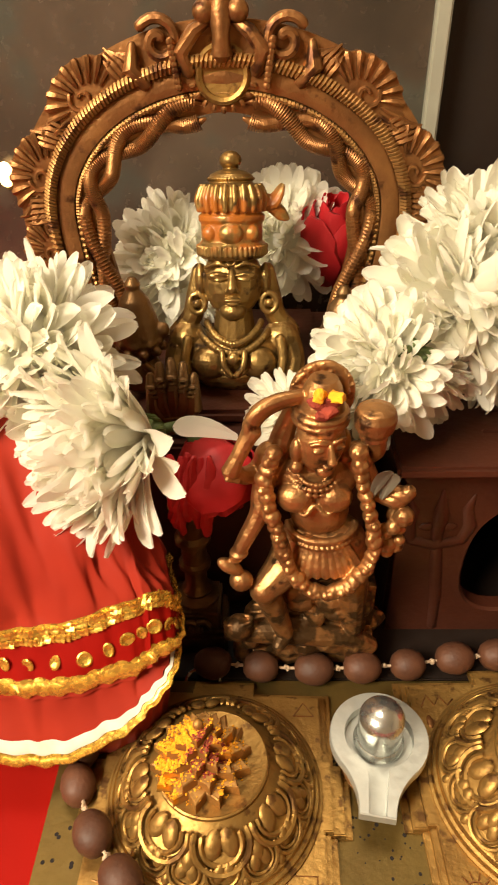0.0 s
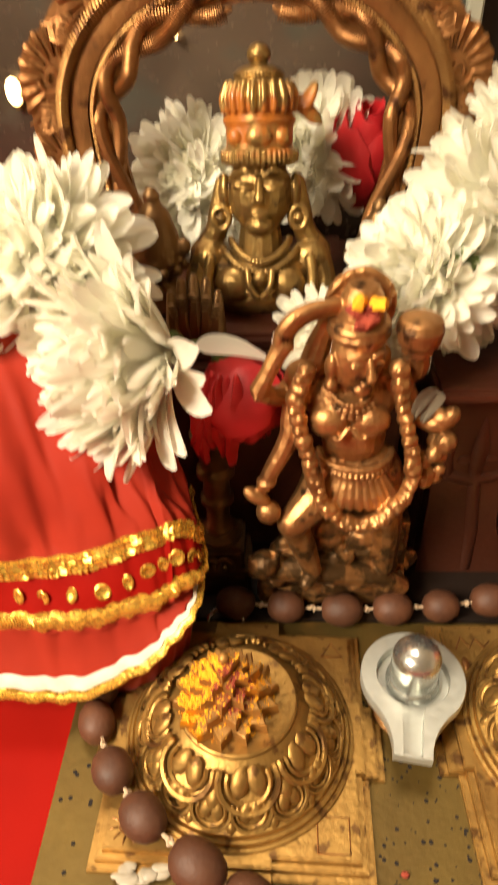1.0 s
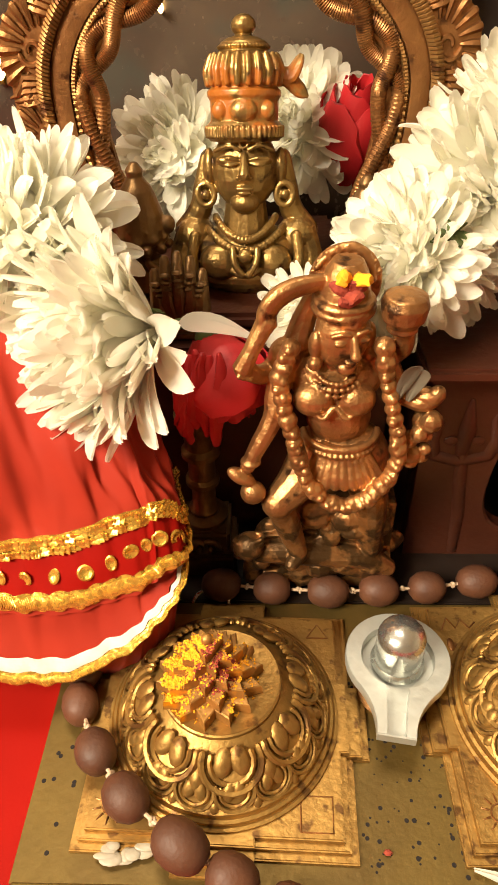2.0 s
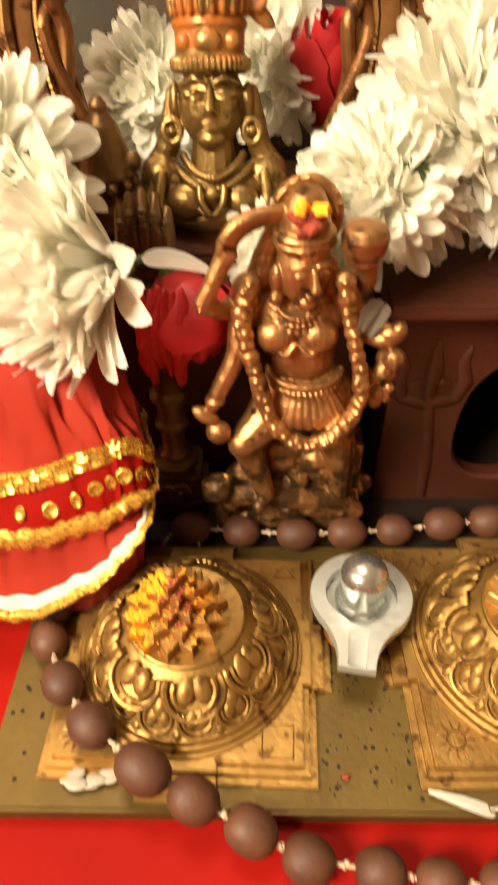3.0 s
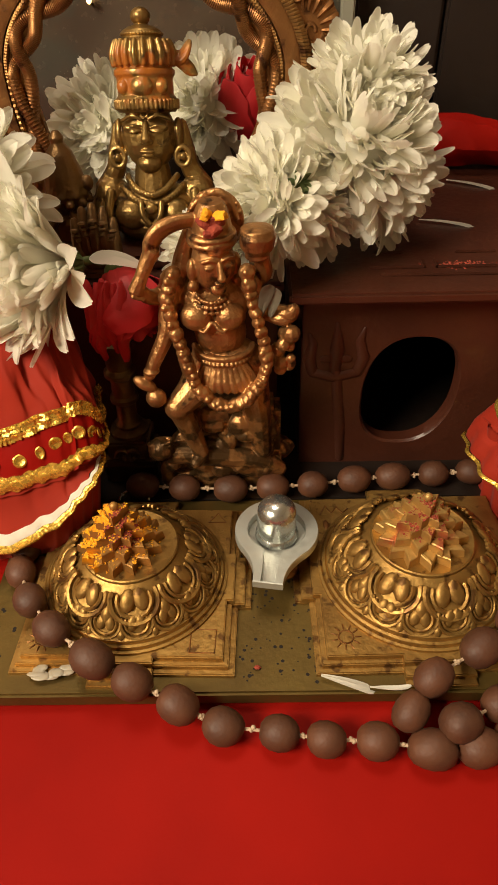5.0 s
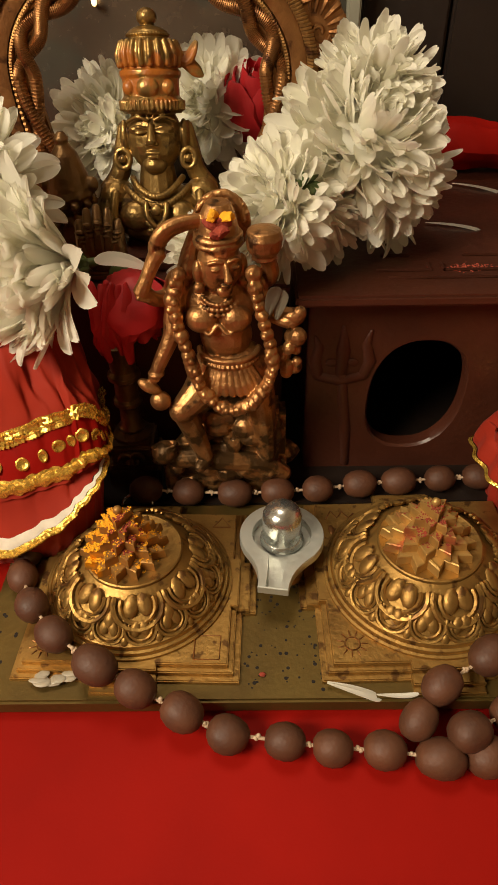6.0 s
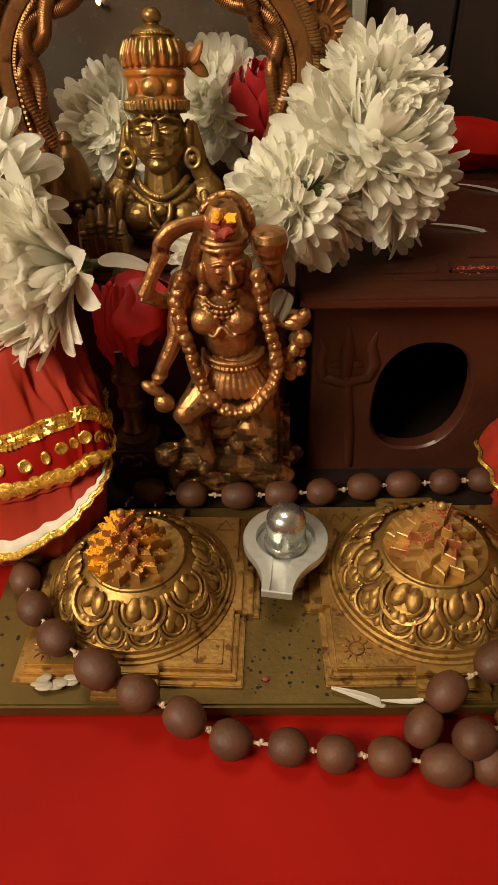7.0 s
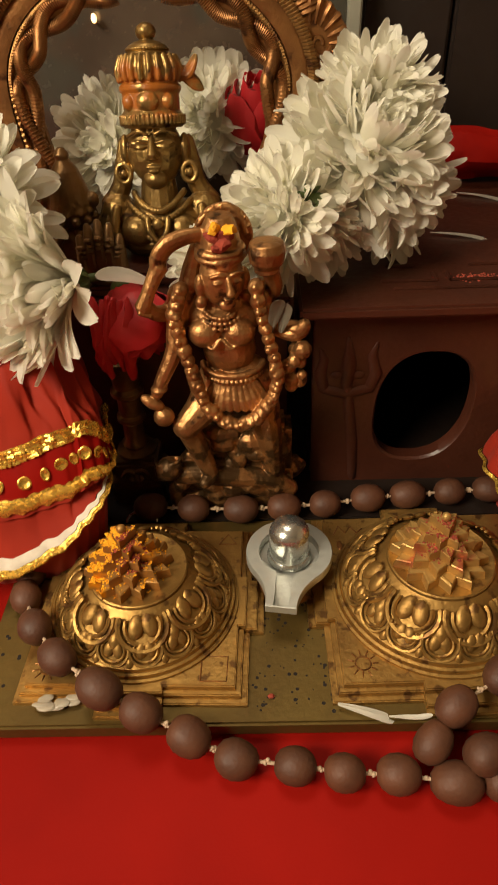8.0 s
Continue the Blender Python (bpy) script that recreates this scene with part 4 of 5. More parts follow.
tagged(mesh_object("folded_cloth", bm, RED_SATIN), "bunched red satin cloth on the back of the box", "cloth")


# ---- copper statue: one plain mesh ----
def fused(ob, voxel):
    r = ob.modifiers.new("fuse", "REMESH")
    r.mode, r.voxel_size, r.use_smooth_shade = "VOXEL", voxel, True
    s = ob.modifiers.new("ease", "SMOOTH")
    s.factor, s.iterations = 0.5, 2
    return ob


bm = bmesh.new()
rnd = random.Random(21)
# rough rock base and the lying figure under the feet
for k in range(34):
    x = rnd.uniform(-1.9, 1.9)
    ball(bm, (x, rnd.uniform(7.75, 8.6), rnd.uniform(1.1, 2.3)), (rnd.uniform(0.4, 0.8), rnd.uniform(0.3, 0.5), rnd.uniform(0.35, 0.7)), None, 8, 6)
block(bm, (-1.9, 7.6, 0.7), (2.0, 8.9, 2.3), 0.1)
block(bm, (-0.9, 7.55, 2.2), (1.95, 8.9, 4.5), 0.25)
for k in range(30):
    ball(bm, (rnd.uniform(-0.9, 1.7), rnd.uniform(7.45, 7.8), rnd.uniform(1.8, 4.5)), (rnd.uniform(0.3, 0.6), rnd.uniform(0.25, 0.4), rnd.uniform(0.25, 0.5)), None, 8, 6)
limb(bm, [(-2.1, 7.3, 2.8), (-1.0, 7.35, 2.75), (0.3, 7.45, 2.5), (1.2, 7.5, 2.3), (1.95, 7.6, 1.7)], [0.35, 0.45, 0.42, 0.36, 0.3], 12)
ball(bm, (-2.3, 7.1, 3.2), (0.42, 0.42, 0.45))
for k in range(5):
    tube(bm, [(-2.3 + 0.42 * math.cos(a), 7.1 + 0.2 * math.sin(a), 2.9 + 0.15 * k + 0.1 * math.cos(a)) for a in (0.63 * q for q in range(11))], 0.07, 6)
limb(bm, [(-1.9, 7.3, 2.4), (-2.2, 7.6, 1.9), (-2.2, 7.7, 1.2)], [0.3, 0.3, 0.35], 8)
limb(bm, [(0.4, 7.4, 2.2), (0.9, 7.5, 1.8), (1.7, 7.6, 1.5)], [0.35, 0.3, 0.3], 8)
# legs
limb(bm, [(-0.5, 7.6, 6.3), (-1.0, 7.1, 5.7), (-1.5, 6.75, 5.3)], [0.7, 0.55, 0.42], 12)
limb(bm, [(-1.5, 6.8, 5.25), (-1.15, 7.0, 4.0), (-0.85, 7.0, 3.0)], [0.4, 0.36, 0.26], 12)
ball(bm, (-1.5, 6.74, 5.28), (0.44, 0.42, 0.44))
limb(bm, [(-0.85, 7.0, 2.95), (-1.1, 6.65, 2.85)], [0.26, 0.2], 8)
limb(bm, [(0.8, 7.7, 6.2), (1.1, 7.5, 4.6), (1.25, 7.6, 3.0), (1.3, 7.5, 2.6)], [0.7, 0.5, 0.36, 0.3], 12)
# waist, pleated apron, belly, chest
ball(bm, (0.15, 7.5, 6.5), (1.25, 0.75, 1.0))
for k in range(11):
    a = -1.0 + 0.2 * k
    limb(bm, [(0.12 + 0.55 * math.sin(a), 7.15 - 0.35 * math.cos(a), 7.15), (0.15 + 1.0 * math.sin(a), 7.1 - 0.55 * math.cos(a), 6.4),
              (0.2 + 1.22 * math.sin(a), 7.1 - 0.60 * math.cos(a), 6.05)], [0.08, 0.15, 0.13], 7)
tube(bm, [(0.08 + 0.93 * math.sin(a), 7.40 - 0.70 * math.cos(a), 7.25 - 0.12 * math.cos(a)) for a in (-1.6 + 0.2 * k for k in range(17))], 0.10, 8)
for k in range(21):
    a = -1.5 + 0.15 * k
    ball(bm, (0.08 + 0.95 * math.sin(a), 7.38 - 0.76 * math.cos(a), 7.08 - 0.12 * math.cos(a)), 0.075, None, 8, 6)
ball(bm, (0.0, 7.4, 7.75), (0.82, 0.58, 0.85))
ball(bm, (-0.15, 7.5, 8.8), (1.15, 0.62, 0.85))
for s in (-1, 1):
    ball(bm, (-0.18 + 0.50 * s, 7.0, 8.5), (0.50, 0.42, 0.45))
limb(bm, [(-1.0, 7.1, 8.7), (-0.5, 6.65, 8.15), (-0.18, 6.75, 8.4), (0.15, 6.65, 8.15), (0.65, 7.1, 8.7)], 0.07, 7)
for row, (r, z) in enumerate(((0.50, 9.25), (0.66, 9.08), (0.80, 8.92))):
    for k in range(13):
        a = -1.3 + 2.6 * k / 12
        ball(bm, (-0.17 + r * math.sin(a), 7.3 - 0.55 * math.cos(a), z - 0.20 * math.cos(a)), 0.085, None, 7, 5)
# head, turned a little and bowed
before = len(bm.verts)
limb(bm, [(-0.18, 7.45, 9.0), (-0.18, 7.3, 9.6)], 0.38, 10)
ball(bm, (-0.15, 7.25, 10.15), (0.64, 0.62, 0.88))
ball(bm, (-0.15, 6.85, 9.48), (0.26, 0.2, 0.2))
limb(bm, [(-0.13, 6.66, 10.35), (-0.12, 6.56, 10.1), (-0.12, 6.52, 9.93)], [0.07, 0.10, 0.14], 7)
for s in (-1, 1):
    ball(bm, (-0.14 + 0.27 * s, 6.72, 10.22), (0.17, 0.09, 0.08), None, 10, 6)
    limb(bm, [(-0.14 + 0.10 * s, 6.66, 10.42), (-0.14 + 0.28 * s, 6.68, 10.47), (-0.14 + 0.47 * s, 6.80, 10.38)], 0.05, 6)
    ball(bm, (-0.15 + 0.66 * s, 7.2, 10.0), (0.16, 0.2, 0.36))
    ball(bm, (-0.15 + 0.68 * s, 7.1, 9.55), 0.18)
ball(bm, (-0.13, 6.66, 9.73), (0.18, 0.09, 0.055), None, 10, 6)
ball(bm, (-0.13, 6.69, 9.63), (0.14, 0.08, 0.05), None, 10, 6)
# crown and hood
for z, r in ((10.78, 0.63), (10.95, 0.61)):
    tube(bm, [(-0.13 + r * math.cos(a), 7.35 + r * math.sin(a), z) for a in (2 * math.pi * k / 24 for k in range(25))], 0.11, 7)
revolve(bm, [(0.62, 10.8), (0.56, 11.2), (0.47, 11.6), (0.34, 11.85)], 20, (-0.1, 7.4, 0))
for k in range(10):
    limb(bm, [(-0.62 + 0.02 * k, 7.0 - 0.03 * k, 10.62 + 0.025 * k), (-0.13, 6.64, 10.60 + 0.03 * k), (0.36 - 0.02 * k, 7.0 - 0.03 * k, 10.62 + 0.025 * k)], 0.03, 5)
bmesh.ops.transform(bm, matrix=Matrix.Translation((-0.15, 7.4, 9.4)) @ Matrix.Rotation(radians(19), 4, "Z") @ Matrix.Rotation(radians(2), 4, "X") @ Matrix.Translation((0.15, -7.4, -9.4)),
                    verts=bm.verts[:][before:])
limb(bm, [(-0.7, 7.9, 11.4), (-0.35, 8.0, 11.75), (0.12, 8.0, 11.85), (0.45, 7.95, 11.6), (0.6, 7.9, 11.1)], [0.06, 0.10, 0.12, 0.10, 0.06], 10)
ball(bm, (-0.02, 8.05, 11.0), (0.86, 0.18, 0.95))
for k in range(9):
    a = radians(20 + 17.5 * k)
    limb(bm, [(-0.02 + 0.35 * math.cos(a), 7.93, 11.0 + 0.4 * math.sin(a)), (-0.02 + 0.82 * math.cos(a), 7.95, 11.0 + 0.92 * math.sin(a))], 0.06, 6)
limb(bm, [(-0.75, 7.6, 10.9), (-0.95, 7.7, 10.2), (-1.1, 7.7, 9.6)], [0.2, 0.3, 0.35], 9)
# shoulders and arms
for s in (-1, 1):
    ball(bm, (-0.2 + 1.15 * s, 7.55, 9.35), (0.42, 0.42, 0.48))
limb(bm, [(-1.35, 7.5, 9.4), (-1.55, 7.2, 8.5), (-1.65, 7.0, 7.9), (-2.05, 6.8, 7.1), (-2.3, 6.7, 6.55)], [0.36, 0.30, 0.27, 0.23, 0.19], 10)
ball(bm, (-2.2, 6.72, 6.75), (0.27, 0.27, 0.12))
ball(bm, (-2.45, 6.65, 6.30), (0.42, 0.22, 0.20), Matrix.Rotation(0.6, 3, "Y"))
ball(bm, (-2.15, 6.65, 5.75), (0.34, 0.3, 0.34))
# raised arm with the curved sword
limb(bm, [(-1.4, 7.6, 9.3), (-1.75, 7.4, 9.0), (-2.1, 7.0, 9.2), (-2.3, 6.85, 9.6)], [0.33, 0.27, 0.23, 0.19], 10)
limb(bm, [(-2.36, 6.8, 9.45), (-2.15, 6.85, 9.9), (-1.9, 6.95, 10.4), (-1.78, 7.0, 10.6)], [0.25, 0.20, 0.23, 0.27], 10)
for k in range(4):
    ball(bm, (-2.42 + 0.08 * k, 6.66 + 0.04 * k, 9.38 - 0.05 * k), (0.09, 0.16, 0.08), None, 8, 6)
limb(bm, [(-1.80, 7.0, 10.4), (-1.78, 7.0, 10.8), (-1.55, 7.05, 11.12), (-1.15, 7.15, 11.3), (-0.6, 7.3, 11.35), (-0.2, 7.5, 11.3)], [0.24, 0.29, 0.31, 0.29, 0.24, 0.14], 12, 0.7)
# the other side: bowl, lower arm, hanging weight
limb(bm, [(0.95, 7.6, 9.4), (1.35, 7.5, 9.6), (1.3, 7.2, 10.2), (1.2, 7.0, 10.5)], [0.34, 0.27, 0.25, 0.22], 10)
revolve(bm, [(0.22, 10.3), (0.36, 10.4), (0.34, 10.5), (0.48, 10.68), (0.53, 11.0), (0.46, 11.22), (0.2, 11.28)], 20, (1.18, 6.95, 0))
limb(bm, [(1.0, 7.5, 9.2), (1.45, 7.4, 8.5), (2.1, 7.0, 8.55), (2.25, 6.9, 8.75)], [0.36, 0.28, 0.24, 0.2], 10)
limb(bm, [(1.2, 7.3, 8.45), (1.9, 7.0, 8.35), (2.3, 7.0, 8.45)], [0.15, 0.22, 0.12], 9)
for k in range(12):
    ball(bm, (2.0 + rnd.uniform(-0.25, 0.25), 7.0 + rnd.uniform(-0.2, 0.2), 7.9 - 0.12 * k), rnd.uniform(0.16, 0.30), None, 8, 6)
# garland of small round heads
path = [(-1.25, 7.0, 9.9), (-1.52, 6.85, 9.2), (-1.38, 6.7, 8.4), (-1.12, 6.55, 7.5), (-0.98, 6.45, 6.95), (-0.76, 6.35, 6.3), (-0.28, 6.3, 5.78), (0.25, 6.28, 5.6), (0.8, 6.32, 5.85),
        (1.25, 6.4, 6.45), (1.45, 6.5, 7.1), (1.35, 6.65, 7.8), (1.10, 6.8, 8.7), (0.92, 6.95, 9.5), (0.85, 7.05, 10.1)]
for (p, q) in zip(path, path[1:]):
    for t in (0.0, 0.33, 0.66):
        c = Vector(p).lerp(Vector(q), t)
        ball(bm, c, rnd.uniform(0.20, 0.26), None, 12, 8)
        ball(bm, c + Vector((rnd.uniform(-0.1, 0.1), -0.16, rnd.uniform(-0.1, 0.1))), 0.12, None, 8, 6)
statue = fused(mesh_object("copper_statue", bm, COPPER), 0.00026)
tagged(statue, "small copper-coloured many-armed goddess statue with a garland", "statue")

# flower scraps on the crown
for k, (dx, dz, mat) in enumerate(((-0.15, 0.0, KUMKUM), (0.18, 0.05, KUMKUM), (0.0, -0.28, KUMKUM), (-0.12, 0.22, TURMERIC), (0.28, 0.20, TURMERIC), (0.10, -0.15, KUMKUM))):
    bm = ball(bmesh.new(), (0, 0, 0), (0.28, 0.16, 0.18), None, 10, 7)
    for v in bm.verts:
        v.co += 0.09 * noise.noise_vector(v.co * 5 + Vector((k, 0, 0)))
    ob = mesh_object("flower_scrap", bm, mat)
    ob.matrix_basis = at(-0.10 + dx, 6.88 - 0.02 * k, 11.42 + dz, 15 * k, 10, 30 * k)
    tagged(ob, "orange and red flower scrap stuck on the statue's crown", "petal", "flower scraps")

# ---- brass bust: one plain mesh, leaning back a little ----
bm = bmesh.new()
ball(bm, (0, 0.3, 9.65), (1.75, 0.95, 0.95))
ball(bm, (0, 0.35, 9.05), (1.45, 0.9, 0.6))
limb(bm, [(0, 0.25, 10.2), (0, 0.1, 11.3)], [0.75, 0.55], 14)
for s in (-1, 1):
    ball(bm, (1.5 * s, 0.35, 10.15), (0.62, 0.6, 0.62))
    limb(bm, [(1.6 * s, 0.35, 10.2), (1.85 * s, 0.2, 9.5), (1.75 * s, -0.05, 8.9)], [0.52, 0.45, 0.42], 12)
    ball(bm, (0.74 * s, -0.36, 9.55), (0.62, 0.46, 0.52))
    limb(bm, [(1.05 * s, 0.3, 12.4), (1.2 * s, 0.35, 11.6), (1.35 * s, 0.4, 10.9), (1.9 * s, 0.5, 10.3)], [0.22, 0.3, 0.35, 0.3], 10)
    # ears and round earrings
    ball(bm, (1.0 * s, 0.0, 12.1), (0.18, 0.3, 0.5))
    tube(bm, [(1.12 * s + 0.24 * math.cos(a), -0.12, 11.38 + 0.30 * math.sin(a)) for a in (2 * math.pi * k / 16 for k in range(17))], 0.10, 7)
    ball(bm, (1.12 * s, -0.12, 11.38), (0.14, 0.14, 0.14))
    # eyes and brows
    ball(bm, (0.42 * s, -0.76, 12.28), (0.30, 0.13, 0.12), Matrix.Rotation(-0.12 * s, 3, "Y"), 12, 8)
    limb(bm, [(0.14 * s, -0.80, 12.30), (0.42 * s, -0.88, 12.36), (0.74 * s, -0.66, 12.28)], 0.045, 6)
    limb(bm, [(0.14 * s, -0.80, 12.22), (0.42 * s, -0.87, 12.17), (0.72 * s, -0.66, 12.22)], 0.040, 6)
    limb(bm, [(0.12 * s, -0.82, 12.55), (0.42 * s, -0.82, 12.66), (0.80 * s, -0.56, 12.52)], 0.06, 6)
    ball(bm, (0.14 * s, -0.92, 11.86), (0.10, 0.1, 0.08), None, 8, 6)
    # pleated armlets
    limb(bm, [(1.45 * s, -0.30, 10.3), (1.55 * s, -0.42, 9.7), (1.5 * s, -0.45, 9.2)], 0.16, 8)
ball(bm, (0, 0, 12.05), (0.93, 0.84, 1.12))
ball(bm, (0, -0.45, 11.2), (0.42, 0.36, 0.3))
limb(bm, [(0, -0.80, 12.45), (0, -0.95, 12.15), (0, -1.02, 11.92)], [0.08, 0.12, 0.17], 8)
ball(bm, (0, -0.82, 11.58), (0.28, 0.12, 0.075), None, 10, 6)
ball(bm, (0, -0.80, 11.46), (0.22, 0.12, 0.075), None, 10, 6)
tube(bm, [(0.11 * math.cos(a), -0.84, 12.72 + 0.11 * math.sin(a)) for a in (2 * math.pi * k / 12 for k in range(13))], 0.035, 6)
# crown in stages
revolve(bm, [(0.95, 12.75), (1.03, 12.85), (1.06, 13.05), (0.98, 13.2), (0.92, 13.25), (0.93, 13.75), (1.0, 13.85), (1.0, 13.98), (0.9, 14.05), (0.98, 14.2), (1.0, 14.5), (0.9, 14.78),
             (0.62, 14.88), (0.66, 14.98), (0.62, 15.1), (0.42, 15.2), (0.22, 15.25), (0.2, 15.3)], 40)
ball(bm, (0, 0, 15.48), (0.33, 0.33, 0.27))
for k in range(22):
    a = 2 * math.pi * k / 22
    limb(bm, [(0.98 * math.cos(a), 0.98 * math.sin(a), 14.12), (1.02 * math.cos(a), 1.02 * math.sin(a), 14.45), (0.88 * math.cos(a), 0.88 * math.sin(a), 14.80)], 0.085, 6)
for k in range(44):
    a = 2 * math.pi * k / 44
    limb(bm, [(1.04 * math.cos(a), 1.04 * math.sin(a), 12.86), (1.05 * math.cos(a), 1.05 * math.sin(a), 13.12)], 0.05, 5)
    ball(bm, (0.66 * math.cos(a), 0.66 * math.sin(a), 14.99), 0.055, None, 6, 4)
ball(bm, (0, -0.88, 13.5), (0.36, 0.2, 0.30))
for s in (-1, 1):
    ball(bm, (0.62 * s, -0.66, 13.5), (0.22, 0.2, 0.24))
# bow at the side of the crown
limb(bm, [(0.9, 0.1, 14.4), (1.25, 0.1, 14.35), (1.5, 0.1, 14.75)], [0.25, 0.3, 0.16], 8, 0.5)
limb(bm, [(1.15, 0.1, 14.3), (1.5, 0.1, 13.98), (1.68, 0.1, 13.85)], [0.28, 0.24, 0.10], 8, 0.5)
# necklaces with a pendant
for r, z, th in ((0.82, 10.75, 0.12), (1.02, 10.45, 0.13), (0.80, 9.95, 0.10)):
    n = 26
    for k in range(n):
        a = -1.5 + 3.0 * k / (n - 1)
        drop = 0.55 if th > 0.11 else 0.75
        ball(bm, (r * math.sin(a) * 1.05, 0.10 - 0.78 * math.cos(a) - 0.10 * (10.8 - z), z - drop * math.cos(a) ** 2), th, None, 7, 5)
ball(bm, (0, -0.95, 9.80), (0.20, 0.15, 0.20))
for s in (-1, 1):
    limb(bm, [(0.35 * s, -0.85, 10.0), (0.30 * s, -0.98, 9.6), (0.08 * s, -0.95, 9.25)], 0.10, 7)
for v in bm.verts:
    v.co.z -= 8.6
bust = fused(mesh_object("brass_bust", bm, BUST), 0.00023)
bust.matrix_basis = at(-2.42, 12.55, 8.60, -13, 0, 0)
tagged(bust, "brass deity bust in a tall crown smeared with turmeric", "statue")


# ---- brass arch ----
AX, AZ, AY = -2.6, 13.45, 15.2


def arch_point(deg, off, y=0.0):
    a = radians(deg)
    s = math.sin(a)
    b = (4.35 + off) if s > 0 else (7.5 + 0.4 * off)
    return Vector((AX + (5.58 + off) * math.cos(a), AY + y, AZ + b * s))


def sweep(bm, o0, o1, y0, y1, n=120, d0=-39, d1=219, wave=0.0):
    rows = []
    for k in range(n + 1):
        d = d0 + (d1 - d0) * k / n
        i0 = o0 + (wave * math.sin(radians(d * 5)) if wave else 0)
        rows.append([arch_point(d, i0, y0), arch_point(d, (i0 + o1) / 2, y0 - 0.06), arch_point(d, o1, y0), arch_point(d, o1, y1), arch_point(d, i0, y1)])
    grid_faces(bm, rows, True, True)
    bmesh.ops.recalc_face_normals(bm, faces=bm.faces)
    return bm


arch = base("brass_arch", at(0, 0, 0), "ornate cast brass arch framing the bust", "arch")
part("backing_band", sweep(bmesh.new(), -1.0, 0.98, -0.10, 0.30), BRASS_DARK, arch)
part("flat_band", sweep(bmesh.new(), -0.72, -0.20, -0.28, -0.09), BRASS_DARK, arch)
bm = bmesh.new()
tube(bm, [arch_point(-39 + 258 * k / 140, 0.0, -0.28) for k in range(141)], 0.17, 8)
for k in range(190):
    p, q = arch_point(-39 + 258 * k / 190, 0.0, -0.30), arch_point(-39 + 258 * (k + 0.7) / 190, 0.0, -0.30)
    d = (q - p).normalized()
    n = d.cross(Vector((0, 1, 0)))
    tube(bm, [p - n * 0.15 + Vector((0, -0.10, 0)), p + d * 0.04 + Vector((0, -0.19, 0)), p + n * 0.15 + d * 0.08 + Vector((0, -0.10, 0))], 0.055, 5)
part("rope_ring", bm, ARCH_RING, arch)
bm = bmesh.new()
for k in range(170):
    ball(bm, arch_point(-39 + 258 * k / 169, -0.84, -0.22), (0.10, 0.12, 0.10), None, 6, 4)
tube(bm, [arch_point(-39 + 258 * k / 120, -0.84, -0.14) for k in range(121)], 0.09, 6)
part("beaded_ring", bm, ARCH_RING, arch)
part("inner_band", sweep(bmesh.new(), -1.50, -0.95, -0.02, 0.26, 150, -39, 219, 0.12), BRASS_DARK, arch)
for side in (0, 1):
    for phase in (0.0, math.pi):
        bm = bmesh.new()
        pts = []
        for k in range(121):
            d = -36 + 118 * k / 120
            d = d if side == 0 else 180 - d
            w = math.sin(k * 0.125 + phase)
            pts.append(arch_point(d, -1.30 + 0.30 * w, -0.12 - 0.09 * math.cos(k * 0.125 + phase)))
        tube(bm, pts, [0.22 if k < 112 else 0.22 - 0.020 * (k - 112) for k in range(121)], 9)
        # rings across the body
        for k in range(1, 118):
            p, d = pts[k], (pts[k + 1] - pts[k - 1]).normalized()
            n = d.cross(Vector((0, 1, 0)))
            tube(bm, [p + n * (0.225 * math.sin(a)) + Vector((0, -0.225 * math.cos(a), 0)) for a in (-1.3, -0.65, 0.0, 0.65, 1.3)], 0.032, 4)
        part("serpent_vine", bm, BRASS_DARK, arch)


# fan leaves round the outside
def fan_mesh(ridges=10, spread=172, size=1.30):
    bm = bmesh.new()
    n = 26
    rim = []
    for k in range(n + 1):
        a = radians(90 + spread / 2 - spread * k / n)
        w = 1 + 0.05 * abs(math.sin(math.pi * ridges * k / n))
        rim.append((size * w * math.cos(a), size * w * math.sin(a)))
    pts = [(-0.35, -0.15)] + rim + [(0.35, -0.15)]
    bm2 = prism(bm, [(x, -z) for x, z in pts], 0.0, 0.24, 1.0)
    for v in bm2.verts:
        x, y, z = v.co
        v.co = (x, -z + 0.12, -y)
    for k in range(ridges):
        a = radians(90 + spread / 2 - spread * (k + 0.5) / ridges)
        tube(bm, [((r * size) * math.cos(a + 0.10 * (1 - r)), -0.16, (r * size) * math.sin(a + 0.10 * (1 - r))) for r in (0.50, 0.75, 0.99)], [0.05, 0.10, 0.13], 6)
    tube(bm, [((0.10 + 0.30 * t) * math.cos(1.2 + 6.2 * t), -0.18, 0.30 + (0.10 + 0.30 * t) * math.sin(1.2 + 6.2 * t)) for t in (k / 18 for k in range(19))], 0.075, 6)
    bmesh.ops.recalc_face_normals(bm, faces=bm.faces)
    return bm


def leaf_mesh():
    bm = bmesh.new()
    for k in range(5):
        x = -0.30 + 0.15 * k
        tube(bm, [(x, -0.15, 0.0), (x * 1.2 + 0.05, -0.2, 0.5), (x * 0.6 + 0.25, -0.15, 1.0 - 0.12 * abs(k - 2))], [0.10, 0.11, 0.04], 6)
    return bm


